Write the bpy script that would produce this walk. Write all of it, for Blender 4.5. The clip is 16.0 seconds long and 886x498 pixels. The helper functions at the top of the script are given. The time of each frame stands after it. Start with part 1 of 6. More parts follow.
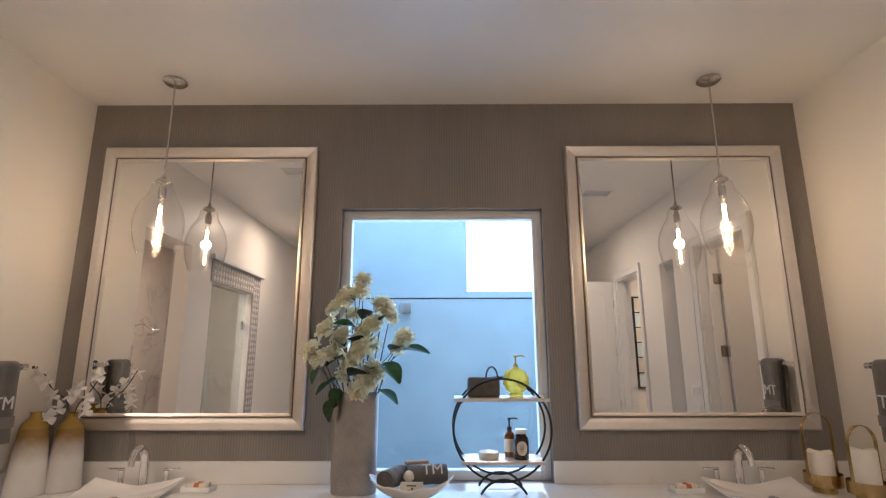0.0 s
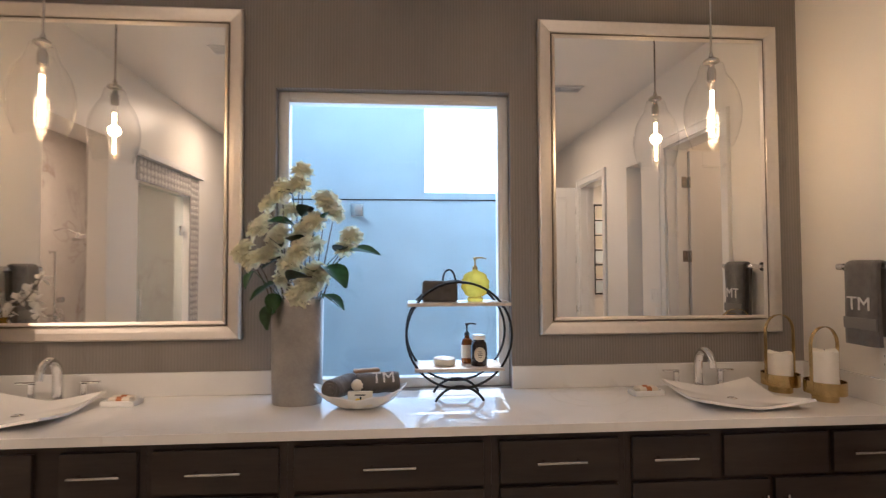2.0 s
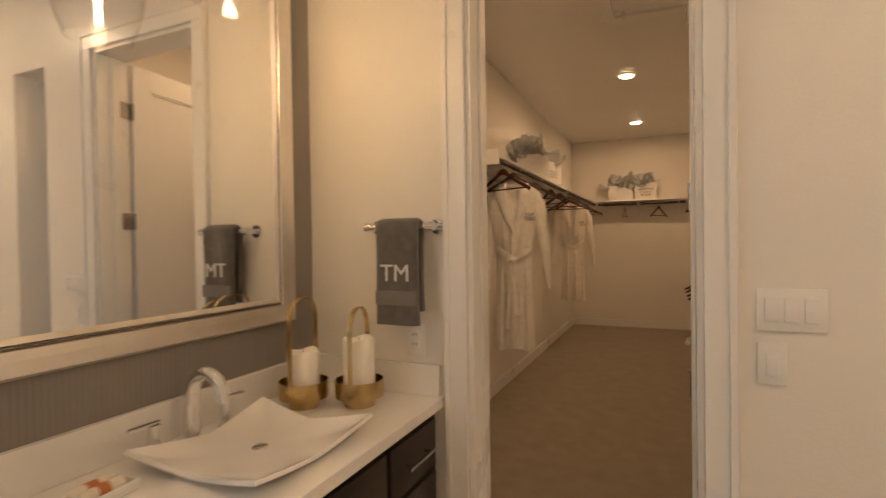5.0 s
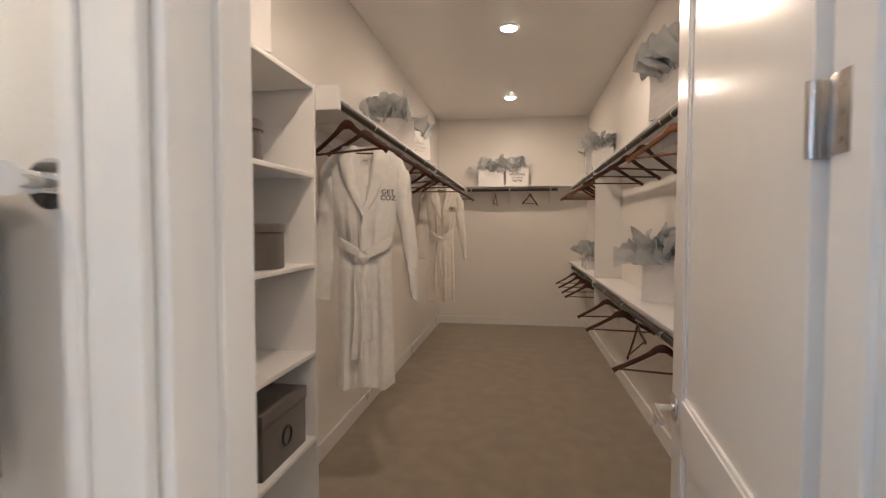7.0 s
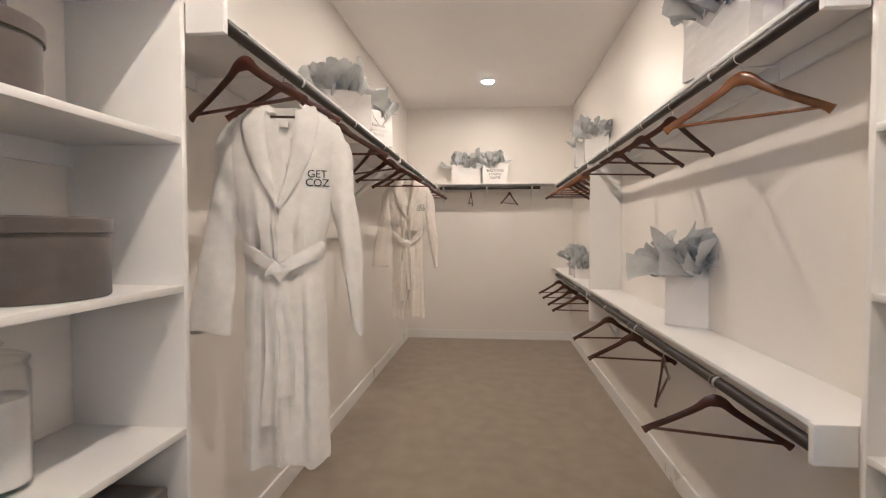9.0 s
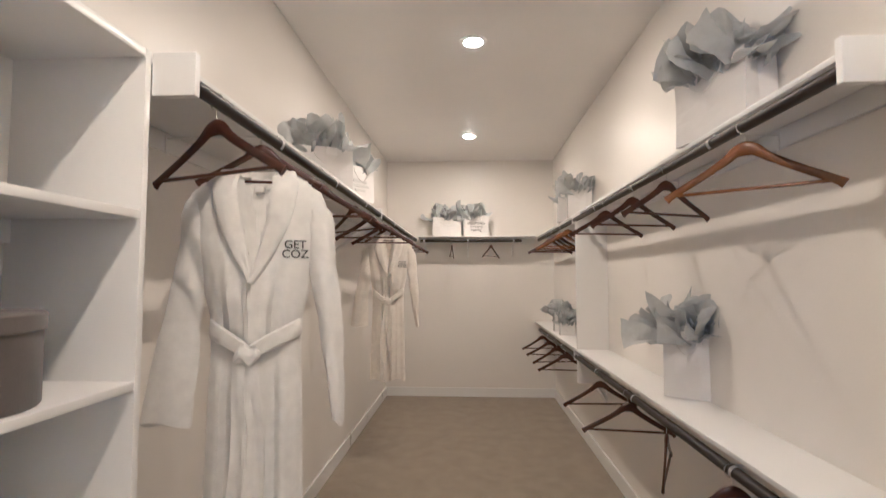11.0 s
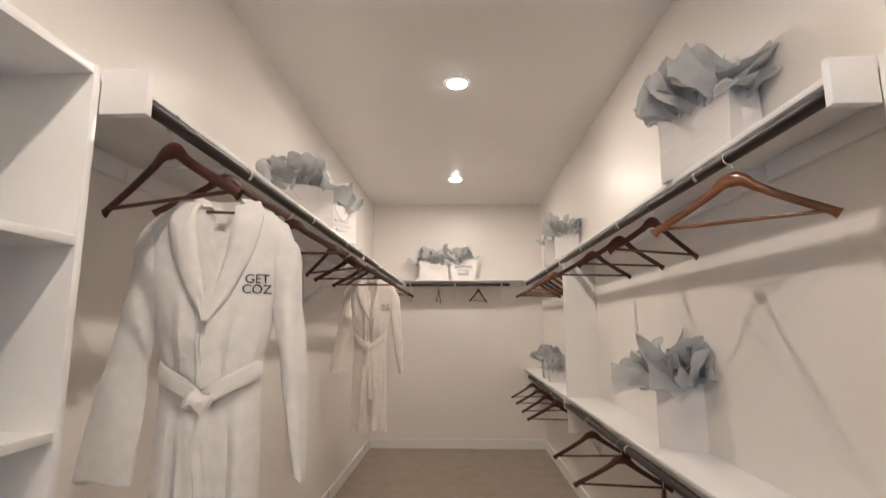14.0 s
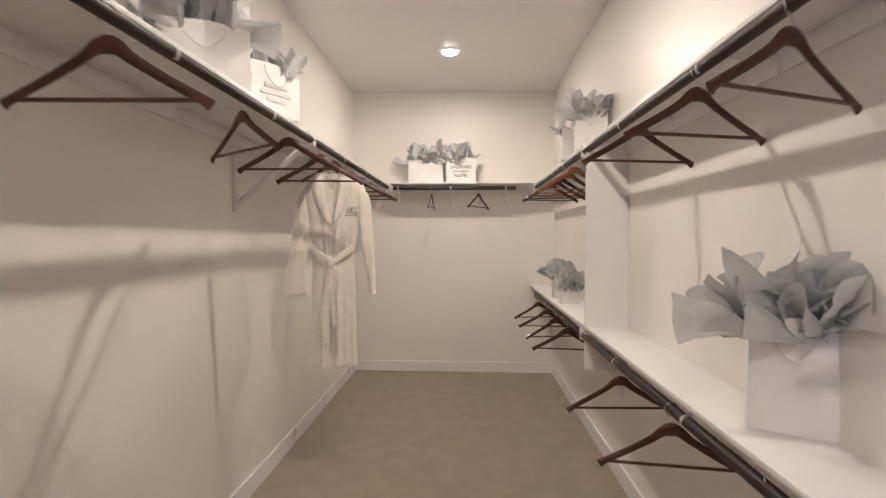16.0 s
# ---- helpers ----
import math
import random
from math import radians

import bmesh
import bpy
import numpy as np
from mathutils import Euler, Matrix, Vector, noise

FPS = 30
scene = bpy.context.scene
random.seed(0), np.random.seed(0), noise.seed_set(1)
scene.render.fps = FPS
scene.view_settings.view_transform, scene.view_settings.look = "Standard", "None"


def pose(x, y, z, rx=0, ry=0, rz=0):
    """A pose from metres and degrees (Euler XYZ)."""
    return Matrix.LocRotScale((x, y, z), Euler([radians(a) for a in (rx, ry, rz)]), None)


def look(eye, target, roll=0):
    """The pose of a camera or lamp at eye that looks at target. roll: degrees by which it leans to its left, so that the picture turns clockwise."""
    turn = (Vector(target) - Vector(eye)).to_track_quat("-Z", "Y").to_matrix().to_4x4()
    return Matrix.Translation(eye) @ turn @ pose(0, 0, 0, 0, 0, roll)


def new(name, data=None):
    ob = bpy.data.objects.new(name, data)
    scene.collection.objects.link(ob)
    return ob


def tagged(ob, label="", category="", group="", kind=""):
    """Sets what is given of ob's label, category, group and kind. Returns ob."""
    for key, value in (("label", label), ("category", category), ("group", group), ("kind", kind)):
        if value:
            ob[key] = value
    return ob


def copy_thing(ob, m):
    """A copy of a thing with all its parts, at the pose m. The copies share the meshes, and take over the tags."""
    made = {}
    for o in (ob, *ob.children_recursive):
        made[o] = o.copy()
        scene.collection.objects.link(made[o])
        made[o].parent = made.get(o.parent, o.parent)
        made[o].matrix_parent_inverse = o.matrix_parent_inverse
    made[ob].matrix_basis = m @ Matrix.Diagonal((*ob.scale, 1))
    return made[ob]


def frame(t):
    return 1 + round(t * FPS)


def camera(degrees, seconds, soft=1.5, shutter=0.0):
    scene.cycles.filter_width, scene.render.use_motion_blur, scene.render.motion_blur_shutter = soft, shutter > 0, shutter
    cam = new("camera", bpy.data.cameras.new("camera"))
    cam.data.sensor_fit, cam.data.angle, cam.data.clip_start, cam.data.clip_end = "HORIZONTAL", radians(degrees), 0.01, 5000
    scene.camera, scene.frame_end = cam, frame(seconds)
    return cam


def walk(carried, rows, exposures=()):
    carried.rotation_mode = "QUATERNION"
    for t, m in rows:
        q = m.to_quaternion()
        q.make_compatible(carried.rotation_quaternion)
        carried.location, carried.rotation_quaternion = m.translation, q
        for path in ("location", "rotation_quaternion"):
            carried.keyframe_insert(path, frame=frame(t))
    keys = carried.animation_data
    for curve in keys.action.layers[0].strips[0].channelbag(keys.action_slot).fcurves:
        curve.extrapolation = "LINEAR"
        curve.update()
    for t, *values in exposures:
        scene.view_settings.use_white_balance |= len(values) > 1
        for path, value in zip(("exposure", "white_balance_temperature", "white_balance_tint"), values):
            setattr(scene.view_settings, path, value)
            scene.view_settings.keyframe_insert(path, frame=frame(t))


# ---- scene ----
cam = camera(83.0, 16.0, soft=1.25, shutter=0.4)
PATH = [
    (0, (0.291, 0.322, 1.536), (0.284, 2.279, 1.949), -0.1),
    (0.5, (0.271, 0.32, 1.58), (0.269, 2.297, 1.885), -0.2),
    (1, (0.278, 0.344, 1.596), (0.284, 2.335, 1.787), -0.2),
    (1.5, (0.313, 0.443, 1.555), (0.357, 2.44, 1.656), -0.3),
    (2, (0.33, 0.641, 1.495), (0.478, 2.634, 1.559), -0.2),
    (2.5, (0.294, 0.846, 1.459), (0.643, 2.815, 1.503), -0.3),
    (3, (0.317, 1.071, 1.466), (0.927, 2.976, 1.486), -0.5),
    (3.5, (0.346, 1.286, 1.454), (1.321, 3.032, 1.463), -0.6),
    (4, (0.431, 1.556, 1.426), (1.786, 3.027, 1.443), -0.5),
    (4.5, (0.594, 1.709, 1.425), (2.237, 2.848, 1.417), -0.6),
    (5, (0.807, 1.853, 1.424), (2.631, 2.673, 1.396), -0.8),
    (7.5, (2.254, 2.14, 1.435), (4.234, 2.41, 1.35), 0.1),
    (8, (2.488, 2.156, 1.419), (4.473, 2.39, 1.339), -0.0),
    (10.5, (2.936, 2.237, 1.436), (4.933, 2.356, 1.442), 0.1),
    (11, (2.936, 2.246, 1.514), (4.93, 2.353, 1.63), 0.0),
    (11.5, (2.913, 2.242, 1.58), (4.894, 2.342, 1.836), 0.0),
    (12, (2.901, 2.233, 1.627), (4.854, 2.328, 2.049), 0.0),
    (12.5, (2.926, 2.231, 1.652), (4.838, 2.319, 2.23), -0.0),
    (13, (2.988, 2.227, 1.607), (4.881, 2.307, 2.249), 0.1),
    (13.5, (3.026, 2.215, 1.53), (4.96, 2.298, 2.031), 0.3),
    (14, (3.045, 2.205, 1.486), (5.021, 2.273, 1.788), 0.0),
    (14.5, (3.101, 2.18, 1.466), (5.096, 2.25, 1.591), 0.0),
    (15, (3.283, 2.228, 1.448), (5.282, 2.295, 1.453), 0.6),
    (15.5, (3.588, 2.181, 1.465), (5.586, 2.269, 1.425), -0.2),
    (16, (3.993, 2.098, 1.477), (5.991, 2.194, 1.428), 0.1),
]
EXPOSURE = [
    (0.0, 0.04, 4720, 7), (1.5, 0.18, 4750, 7), (2.0, 0.1, 5000, 9), (2.5, 0.04, 5850, 15), (3.0, -0.05, 7000, 24), (3.5, -0.12, 7900, 30), (4.0, -0.2, 9300, 32),
    (4.5, -0.03, 8350, 18), (5.0, 0.28, 5850, 5), (7.3, 1.16, 4120, 1), (8.0, 1.59, 3950, 0), (10.3, 1.56, 3850, 0), (12.0, 1.42, 3850, 0), (14.0, 1.48, 3850, 0), (16.0, 1.63, 3860, 0),
]
walk(cam, [(t, look(eye, target, roll)) for t, eye, target, roll in PATH], EXPOSURE)

# ---- world and sun ----
world = bpy.data.worlds.new("world")
scene.world = world
world.use_nodes = True
sky = world.node_tree.nodes.new("ShaderNodeTexSky")
sky.sky_type, sky.sun_disc = "NISHITA", False
sky.sun_elevation, sky.sun_rotation = radians(50), radians(3)
world.node_tree.links.new(sky.outputs[0], world.node_tree.nodes["Background"].inputs[0])
world.node_tree.nodes["Background"].inputs[1].default_value = 0.15
sun = new("sun", bpy.data.lights.new("sun", "SUN"))
sun.data.energy, sun.data.angle, sun.data.color = 5.0, radians(0.5), (1.0, 0.95, 0.88)
sun.matrix_world = look((0.06 * 20, 20, 24), (0, 0, 0))


def lamp(name, kind, where, energy, color, size=0.1, target=None, spot=150):
    light = bpy.data.lights.new(name, kind)
    light.energy, light.color = energy, color
    if kind == "AREA":
        light.shape, light.size = "DISK", size
    else:
        light.shadow_soft_size = size
    if kind == "SPOT":
        light.spot_size, light.spot_blend = radians(spot), 0.6
    ob = new(name, light)
    ob.matrix_world = look(where, target or (where[0], where[1] + 0.0001, where[2] - 1))
    return ob


WARM, SOFT = (1.0, 0.56, 0.25), (1.0, 0.64, 0.36)
CLOSET_TONE = (1.0, 0.56, 0.26)
PENDANTS = [(-1.225, 2.885), (1.775, 2.885)]
# the third is unseen, added by the door to light the robe fronts
CLOSET_LIGHTS = [(6.11, 2.22), (8.28, 2.25), (3.40, 2.22)]
# only the first is known; the east one is added as fill
BATH_LIGHTS = [(-1.30, 0.40), (1.55, 0.40)]

# ---- mesh helpers ----


def mesh_of(bm, name, material, smooth=False):
    me = bpy.data.meshes.new(name)
    bmesh.ops.recalc_face_normals(bm, faces=bm.faces)
    bm.to_mesh(me)
    bm.free()
    if material:
        me.materials.append(material)
    if smooth:
        me.polygons.foreach_set("use_smooth", [True] * len(me.polygons))
        me.set_sharp_from_angle(angle=radians(40))
    return me


def thing(name, where=(0, 0, 0), turn=0.0, label="", category="", group="", kind=""):
    ob = new(name)
    ob.empty_display_size = 0.05
    ob.matrix_basis = pose(*where, 0, 0, turn)
    return tagged(ob, label, category, group, kind)


def part(name, bm, material, parent=None, label="", smooth=True):
    ob = new(name, mesh_of(bm, name, material, smooth))
    ob.parent = parent
    return tagged(ob, label)


def single(name, bm, material, label="", category="", kind="", where=(0, 0, 0), turn=0.0, smooth=False, group=""):
    ob = new(name, mesh_of(bm, name, material, smooth))
    ob.matrix_basis = pose(*where, 0, 0, turn)
    return tagged(ob, label, category, group, kind)


def box(x0, x1, y0, y1, z0, z1, bevel=0.0, bm=None, seg=2):
    bm = bm or bmesh.new()
    r = bmesh.ops.create_cube(bm, size=1.0)
    for v in r["verts"]:
        v.co = Vector(((x0 + x1) / 2 + v.co.x * (x1 - x0), (y0 + y1) / 2 + v.co.y * (y1 - y0), (z0 + z1) / 2 + v.co.z * (z1 - z0)))
    if bevel:
        es = list({e for v in r["verts"] for e in v.link_edges})
        bmesh.ops.bevel(bm, geom=es, offset=bevel, segments=seg, affect="EDGES", profile=0.5)
    return bm


def lathe(profile, n=32, bm=None, center=(0, 0, 0), close=False, sx=1.0, sy=1.0):
    """Turns (radius, height) pairs round the z axis."""
    bm = bm or bmesh.new()
    cx, cy, cz = center
    rings = []
    for r, z in profile:
        if r < 1e-5:
            rings.append([bm.verts.new((cx, cy, cz + z))])
        else:
            rings.append([bm.verts.new((cx + sx * r * math.cos(2 * math.pi * k / n), cy + sy * r * math.sin(2 * math.pi * k / n), cz + z)) for k in range(n)])
    for a, b in zip(rings, rings[1:] + ([rings[0]] if close else [])):
        for k in range(n):
            q = [a[k % len(a)], a[(k + 1) % len(a)], b[(k + 1) % len(b)], b[k % len(b)]]
            q = list(dict.fromkeys(q))
            if len(q) > 2:
                bm.faces.new(q)
    return bm


def tube(points, radius, n=10, bm=None, closed=False, flat=1.0, up=(0, 0, 1), caps=True):
    """A pipe along points; radius a number or one per point; flat squeezes it along up."""
    bm = bm or bmesh.new()
    pts = [Vector(p) for p in points]
    rad = radius if isinstance(radius, (list, tuple)) else [radius] * len(pts)
    rings, upv = [], Vector(up)
    for i, p in enumerate(pts):
        if closed:
            t = pts[(i + 1) % len(pts)] - pts[i - 1]
        else:
            t = pts[min(i + 1, len(pts) - 1)] - pts[max(i - 1, 0)]
        t.normalize()
        side = t.cross(upv)
        if side.length < 0.05:
            side = t.cross(Vector((1, 0, 0.01)))
        side.normalize()
        w = side.cross(t)
        rings.append([bm.verts.new(p + rad[i] * (side * math.cos(2 * math.pi * k / n) + flat * w * math.sin(2 * math.pi * k / n))) for k in range(n)])
    pairs = list(zip(rings, rings[1:] + ([rings[0]] if closed else [])))[: len(rings) if closed else len(rings) - 1]
    for a, b in pairs:
        for k in range(n):
            bm.faces.new((a[k], a[(k + 1) % n], b[(k + 1) % n], b[k]))
    if caps and not closed:
        bm.faces.new(rings[0])
        bm.faces.new(rings[-1])
    return bm


def rod(p, q, r, n=12, bm=None):
    return tube([p, q], r, n, bm)


def curve_points(ctrl, steps=8):
    """Catmull-Rom through the control points."""
    c = [Vector(p) for p in ctrl]
    c = [2 * c[0] - c[1]] + c + [2 * c[-1] - c[-2]]
    out = []
    for i in range(1, len(c) - 2):
        for k in range(steps):
            t = k / steps
            a, b, d, e = c[i - 1], c[i], c[i + 1], c[i + 2]
            out.append(0.5 * ((2 * b) + (d - a) * t + (2 * a - 5 * b + 4 * d - e) * t * t + (3 * b - a - 3 * d + e) * t ** 3))
    return out + [c[-2]]


def lettering(name, text, size, material, parent, m, depth=0.0006, label="", spacing=1.0):
    cu = bpy.data.curves.new(name, "FONT")
    cu.body, cu.size, cu.extrude, cu.align_x, cu.align_y, cu.space_line = text, size, depth, "CENTER", "CENTER", spacing
    tmp = new(name, cu)
    bpy.context.view_layer.update()
    me = bpy.data.meshes.new_from_object(tmp.evaluated_get(bpy.context.evaluated_depsgraph_get()))
    bpy.data.objects.remove(tmp)
    me.materials.clear()
    me.materials.append(material)
    ob = new(name, me)
    ob.parent, ob.matrix_basis = parent, m
    return tagged(ob, label)


# ---- materials ----


def material(name, color, rough=0.5, metal=0.0, vary=0.06, scale=6.0, bump=0.0, bump_scale=200.0, stretch=(1, 1, 1), spec=0.5, sheen=0.0, trans=0.0, ior=1.45, coat=0.0, second=None, gloss_vary=0.08):
    m = bpy.data.materials.new(name)
    m.use_nodes = True
    nt = m.node_tree
    b = nt.nodes["Principled BSDF"]
    b.inputs["Roughness"].default_value, b.inputs["Metallic"].default_value = rough, metal
    b.inputs["Specular IOR Level"].default_value = spec
    b.inputs["IOR"].default_value, b.inputs["Transmission Weight"].default_value = ior, trans
    b.inputs["Sheen Weight"].default_value, b.inputs["Coat Weight"].default_value = sheen, coat
    tc = nt.nodes.new("ShaderNodeTexCoord")
    mp = nt.nodes.new("ShaderNodeMapping")
    mp.inputs["Scale"].default_value = stretch
    nt.links.new(tc.outputs["Object"], mp.inputs[0])
    n1, n2 = nt.nodes.new("ShaderNodeTexNoise"), nt.nodes.new("ShaderNodeTexNoise")
    n1.inputs["Scale"].default_value, n1.inputs["Detail"].default_value = scale, 5
    n2.inputs["Scale"].default_value, n2.inputs["Detail"].default_value = bump_scale, 3
    for n in (n1, n2):
        nt.links.new(mp.outputs[0], n.inputs["Vector"])
    mix = nt.nodes.new("ShaderNodeMix")
    mix.data_type = "RGBA"
    lo = tuple(max(0, c * (1 - vary)) for c in color) if second is None else second
    hi = tuple(min(1, c * (1 + vary)) for c in color) if second is None else color
    mix.inputs["A"].default_value, mix.inputs["B"].default_value = (*lo, 1), (*hi, 1)
    ramp = nt.nodes.new("ShaderNodeMapRange")
    ramp.inputs["From Min"].default_value, ramp.inputs["From Max"].default_value = 0.3, 0.7
    add = nt.nodes.new("ShaderNodeMath")
    add.operation = "MULTIPLY_ADD"
    add.inputs[1].default_value = 0.35
    nt.links.new(n2.outputs["Fac"], add.inputs[0])
    sub = nt.nodes.new("ShaderNodeMath")
    sub.operation = "SUBTRACT"
    sub.inputs[1].default_value = 0.175
    nt.links.new(n1.outputs["Fac"], sub.inputs[0])
    nt.links.new(sub.outputs[0], add.inputs[2])
    nt.links.new(add.outputs[0], ramp.inputs["Value"])
    nt.links.new(ramp.outputs[0], mix.inputs["Factor"])
    nt.links.new(mix.outputs["Result"], b.inputs["Base Color"])
    if gloss_vary and rough > 0.02:
        rr = nt.nodes.new("ShaderNodeMapRange")
        rr.inputs["To Min"].default_value, rr.inputs["To Max"].default_value = rough * (1 - gloss_vary), min(1, rough * (1 + gloss_vary))
        nt.links.new(n1.outputs["Fac"], rr.inputs["Value"])
        nt.links.new(rr.outputs[0], b.inputs["Roughness"])
    if bump:
        bp = nt.nodes.new("ShaderNodeBump")
        bp.inputs["Strength"].default_value, bp.inputs["Distance"].default_value = bump, 0.002
        nt.links.new(n2.outputs["Fac"], bp.inputs["Height"])
        nt.links.new(bp.outputs[0], b.inputs["Normal"])
    return m


def glass_material(name, color=(1, 1, 1), rough=0.0, ior=1.45, thin=True):
    m = bpy.data.materials.new(name)
    m.use_nodes = True
    nt = m.node_tree
    out = nt.nodes["Material Output"]
    nt.nodes.remove(nt.nodes["Principled BSDF"])
    if thin:
        lw, pw, fr = nt.nodes.new("ShaderNodeLayerWeight"), nt.nodes.new("ShaderNodeMath"), nt.nodes.new("ShaderNodeMath")
        pw.operation, pw.inputs[1].default_value = "POWER", 2.6
        fr.operation, fr.inputs[1].default_value, fr.inputs[2].default_value = "MULTIPLY_ADD", 0.72, 0.04
        nt.links.new(lw.outputs["Facing"], pw.inputs[0])
        nt.links.new(pw.outputs[0], fr.inputs[0])
        tr, gl, mx = nt.nodes.new("ShaderNodeBsdfTransparent"), nt.nodes.new("ShaderNodeBsdfGlossy"), nt.nodes.new("ShaderNodeMixShader")
        tr.inputs[0].default_value, gl.inputs["Roughness"].default_value = (*color, 1), rough
        nt.links.new(fr.outputs[0], mx.inputs[0])
        nt.links.new(tr.outputs[0], mx.inputs[1])
        nt.links.new(gl.outputs[0], mx.inputs[2])
        nt.links.new(mx.outputs[0], out.inputs[0])
    else:
        g = nt.nodes.new("ShaderNodeBsdfGlass")
        g.inputs["Color"].default_value, g.inputs["Roughness"].default_value, g.inputs["IOR"].default_value = (*color, 1), rough, ior
        nt.links.new(g.outputs[0], out.inputs[0])
    return m


def glow(name, color, strength):
    m = bpy.data.materials.new(name)
    m.use_nodes = True
    b = m.node_tree.nodes["Principled BSDF"]
    b.inputs["Emission Color"].default_value, b.inputs["Emission Strength"].default_value = (*color, 1), strength
    b.inputs["Base Color"].default_value = (*color, 1)
    return m


def ribbed(m, per_metre=75, strength=0.5, axis=0, dark=0.8):
    """Adds fine upright ribs and a thread-like streak to a wall covering."""
    nt = m.node_tree
    b = nt.nodes["Principled BSDF"]
    tc = nt.nodes.new("ShaderNodeTexCoord")
    w = nt.nodes.new("ShaderNodeTexWave")
    w.bands_direction = "XYZ"[axis]
    w.inputs["Scale"].default_value, w.inputs["Distortion"].default_value, w.inputs["Detail"].default_value = per_metre / 20 * math.pi * 2, 0.12, 1
    w.inputs["Detail Scale"].default_value = 0.6
    nt.links.new(tc.outputs["Object"], w.inputs["Vector"])
    bp = nt.nodes.new("ShaderNodeBump")
    bp.inputs["Strength"].default_value, bp.inputs["Distance"].default_value = strength, 0.003
    nt.links.new(w.outputs["Fac"], bp.inputs["Height"])
    nt.links.new(bp.outputs[0], b.inputs["Normal"])
    old = b.inputs["Base Color"].links[0].from_socket
    mul = nt.nodes.new("ShaderNodeMix")
    mul.data_type, mul.blend_type = "RGBA", "MULTIPLY"
    mul.inputs["Factor"].default_value = 1.0
    r = nt.nodes.new("ShaderNodeMapRange")
    r.inputs["To Min"].default_value = dark
    nt.links.new(w.outputs["Fac"], r.inputs["Value"])
    nt.links.new(old, mul.inputs["A"])
    nt.links.new(r.outputs[0], mul.inputs["B"])
    nt.links.new(mul.outputs["Result"], b.inputs["Base Color"])
    return m


def veined(m, vein, scale=1.6, width=0.035, amount=0.7):
    """Adds wandering mineral veins to a stone."""
    nt = m.node_tree
    b = nt.nodes["Principled BSDF"]
    tc = nt.nodes.new("ShaderNodeTexCoord")
    n = nt.nodes.new("ShaderNodeTexNoise")
    n.inputs["Scale"].default_value, n.inputs["Detail"].default_value, n.inputs["Distortion"].default_value = scale, 4, 1.4
    nt.links.new(tc.outputs["Object"], n.inputs["Vector"])
    d = nt.nodes.new("ShaderNodeMath")
    d.operation = "SUBTRACT"
    d.inputs[1].default_value = 0.5
    nt.links.new(n.outputs["Fac"], d.inputs[0])
    a = nt.nodes.new("ShaderNodeMath")
    a.operation = "ABSOLUTE"
    nt.links.new(d.outputs[0], a.inputs[0])
    r = nt.nodes.new("ShaderNodeMapRange")
    r.inputs["From Max"].default_value, r.inputs["To Min"].default_value, r.inputs["To Max"].default_value = width, amount, 0
    nt.links.new(a.outputs[0], r.inputs["Value"])
    patch = nt.nodes.new("ShaderNodeTexNoise")
    patch.inputs["Scale"].default_value = scale * 0.8
    nt.links.new(tc.outputs["Object"], patch.inputs["Vector"])
    pr = nt.nodes.new("ShaderNodeMapRange")
    pr.inputs["From Min"].default_value, pr.inputs["From Max"].default_value = 0.45, 0.65
    nt.links.new(patch.outputs["Fac"], pr.inputs["Value"])
    k = nt.nodes.new("ShaderNodeMath")
    k.operation = "MULTIPLY"
    nt.links.new(r.outputs[0], k.inputs[0])
    nt.links.new(pr.outputs[0], k.inputs[1])
    mix = nt.nodes.new("ShaderNodeMix")
    mix.data_type = "RGBA"
    old = b.inputs["Base Color"].links[0].from_socket
    nt.links.new(k.outputs[0], mix.inputs["Factor"])
    nt.links.new(old, mix.inputs["A"])
    mix.inputs["B"].default_value = (*vein, 1)
    nt.links.new(mix.outputs["Result"], b.inputs["Base Color"])
    return m


PAINT = material("wall_paint", (0.80, 0.77, 0.72), 0.36, vary=0.015, scale=2, bump=0.32, bump_scale=110, spec=0.45)
CEILING_PAINT = material("ceiling_paint", (0.78, 0.76, 0.73), 0.32, vary=0.015, scale=2, bump=0.2, bump_scale=110, spec=0.5)
TRIM = material("trim_paint", (0.80, 0.79, 0.77), 0.28, vary=0.01, scale=3, bump=0.04, bump_scale=60)
DOOR_PAINT = material("door_paint", (0.78, 0.77, 0.75), 0.22, vary=0.01, scale=3, bump=0.06, bump_scale=50, stretch=(1, 1, 0.2))
WALLPAPER = ribbed(material("wallpaper", (0.27, 0.245, 0.22), 0.45, vary=0.06, scale=9, stretch=(1, 1, 0.15), bump_scale=90), 66, 0.35, dark=0.86)
QUARTZ = veined(material("quartz", (0.80, 0.79, 0.77), 0.10, vary=0.03, scale=5, bump_scale=120, coat=0.2), (0.56, 0.52, 0.47), 1.3, 0.014, 0.3)
MARBLE = veined(material("marble", (0.50, 0.46, 0.425), 0.14, vary=0.06, scale=3, bump_scale=30), (0.27, 0.22, 0.18), 2.0, 0.04, 0.8)
ESPRESSO = material("espresso_wood", (0.030, 0.022, 0.018), 0.33, vary=0.35, scale=14, stretch=(0.12, 1, 1), bump=0.08, bump_scale=90)
ESPRESSO_DARK = material("cabinet_inside", (0.012, 0.009, 0.008), 0.6, vary=0.2)
SILVER_LEAF = material("champagne_silver", (0.76, 0.71, 0.65), 0.36, 1.0, vary=0.03, scale=40, bump=0.04, bump_scale=260, gloss_vary=0.06)
SILVER_DARK = material("tarnished_silver", (0.22, 0.19, 0.16), 0.4, 1.0, vary=0.2, scale=30)
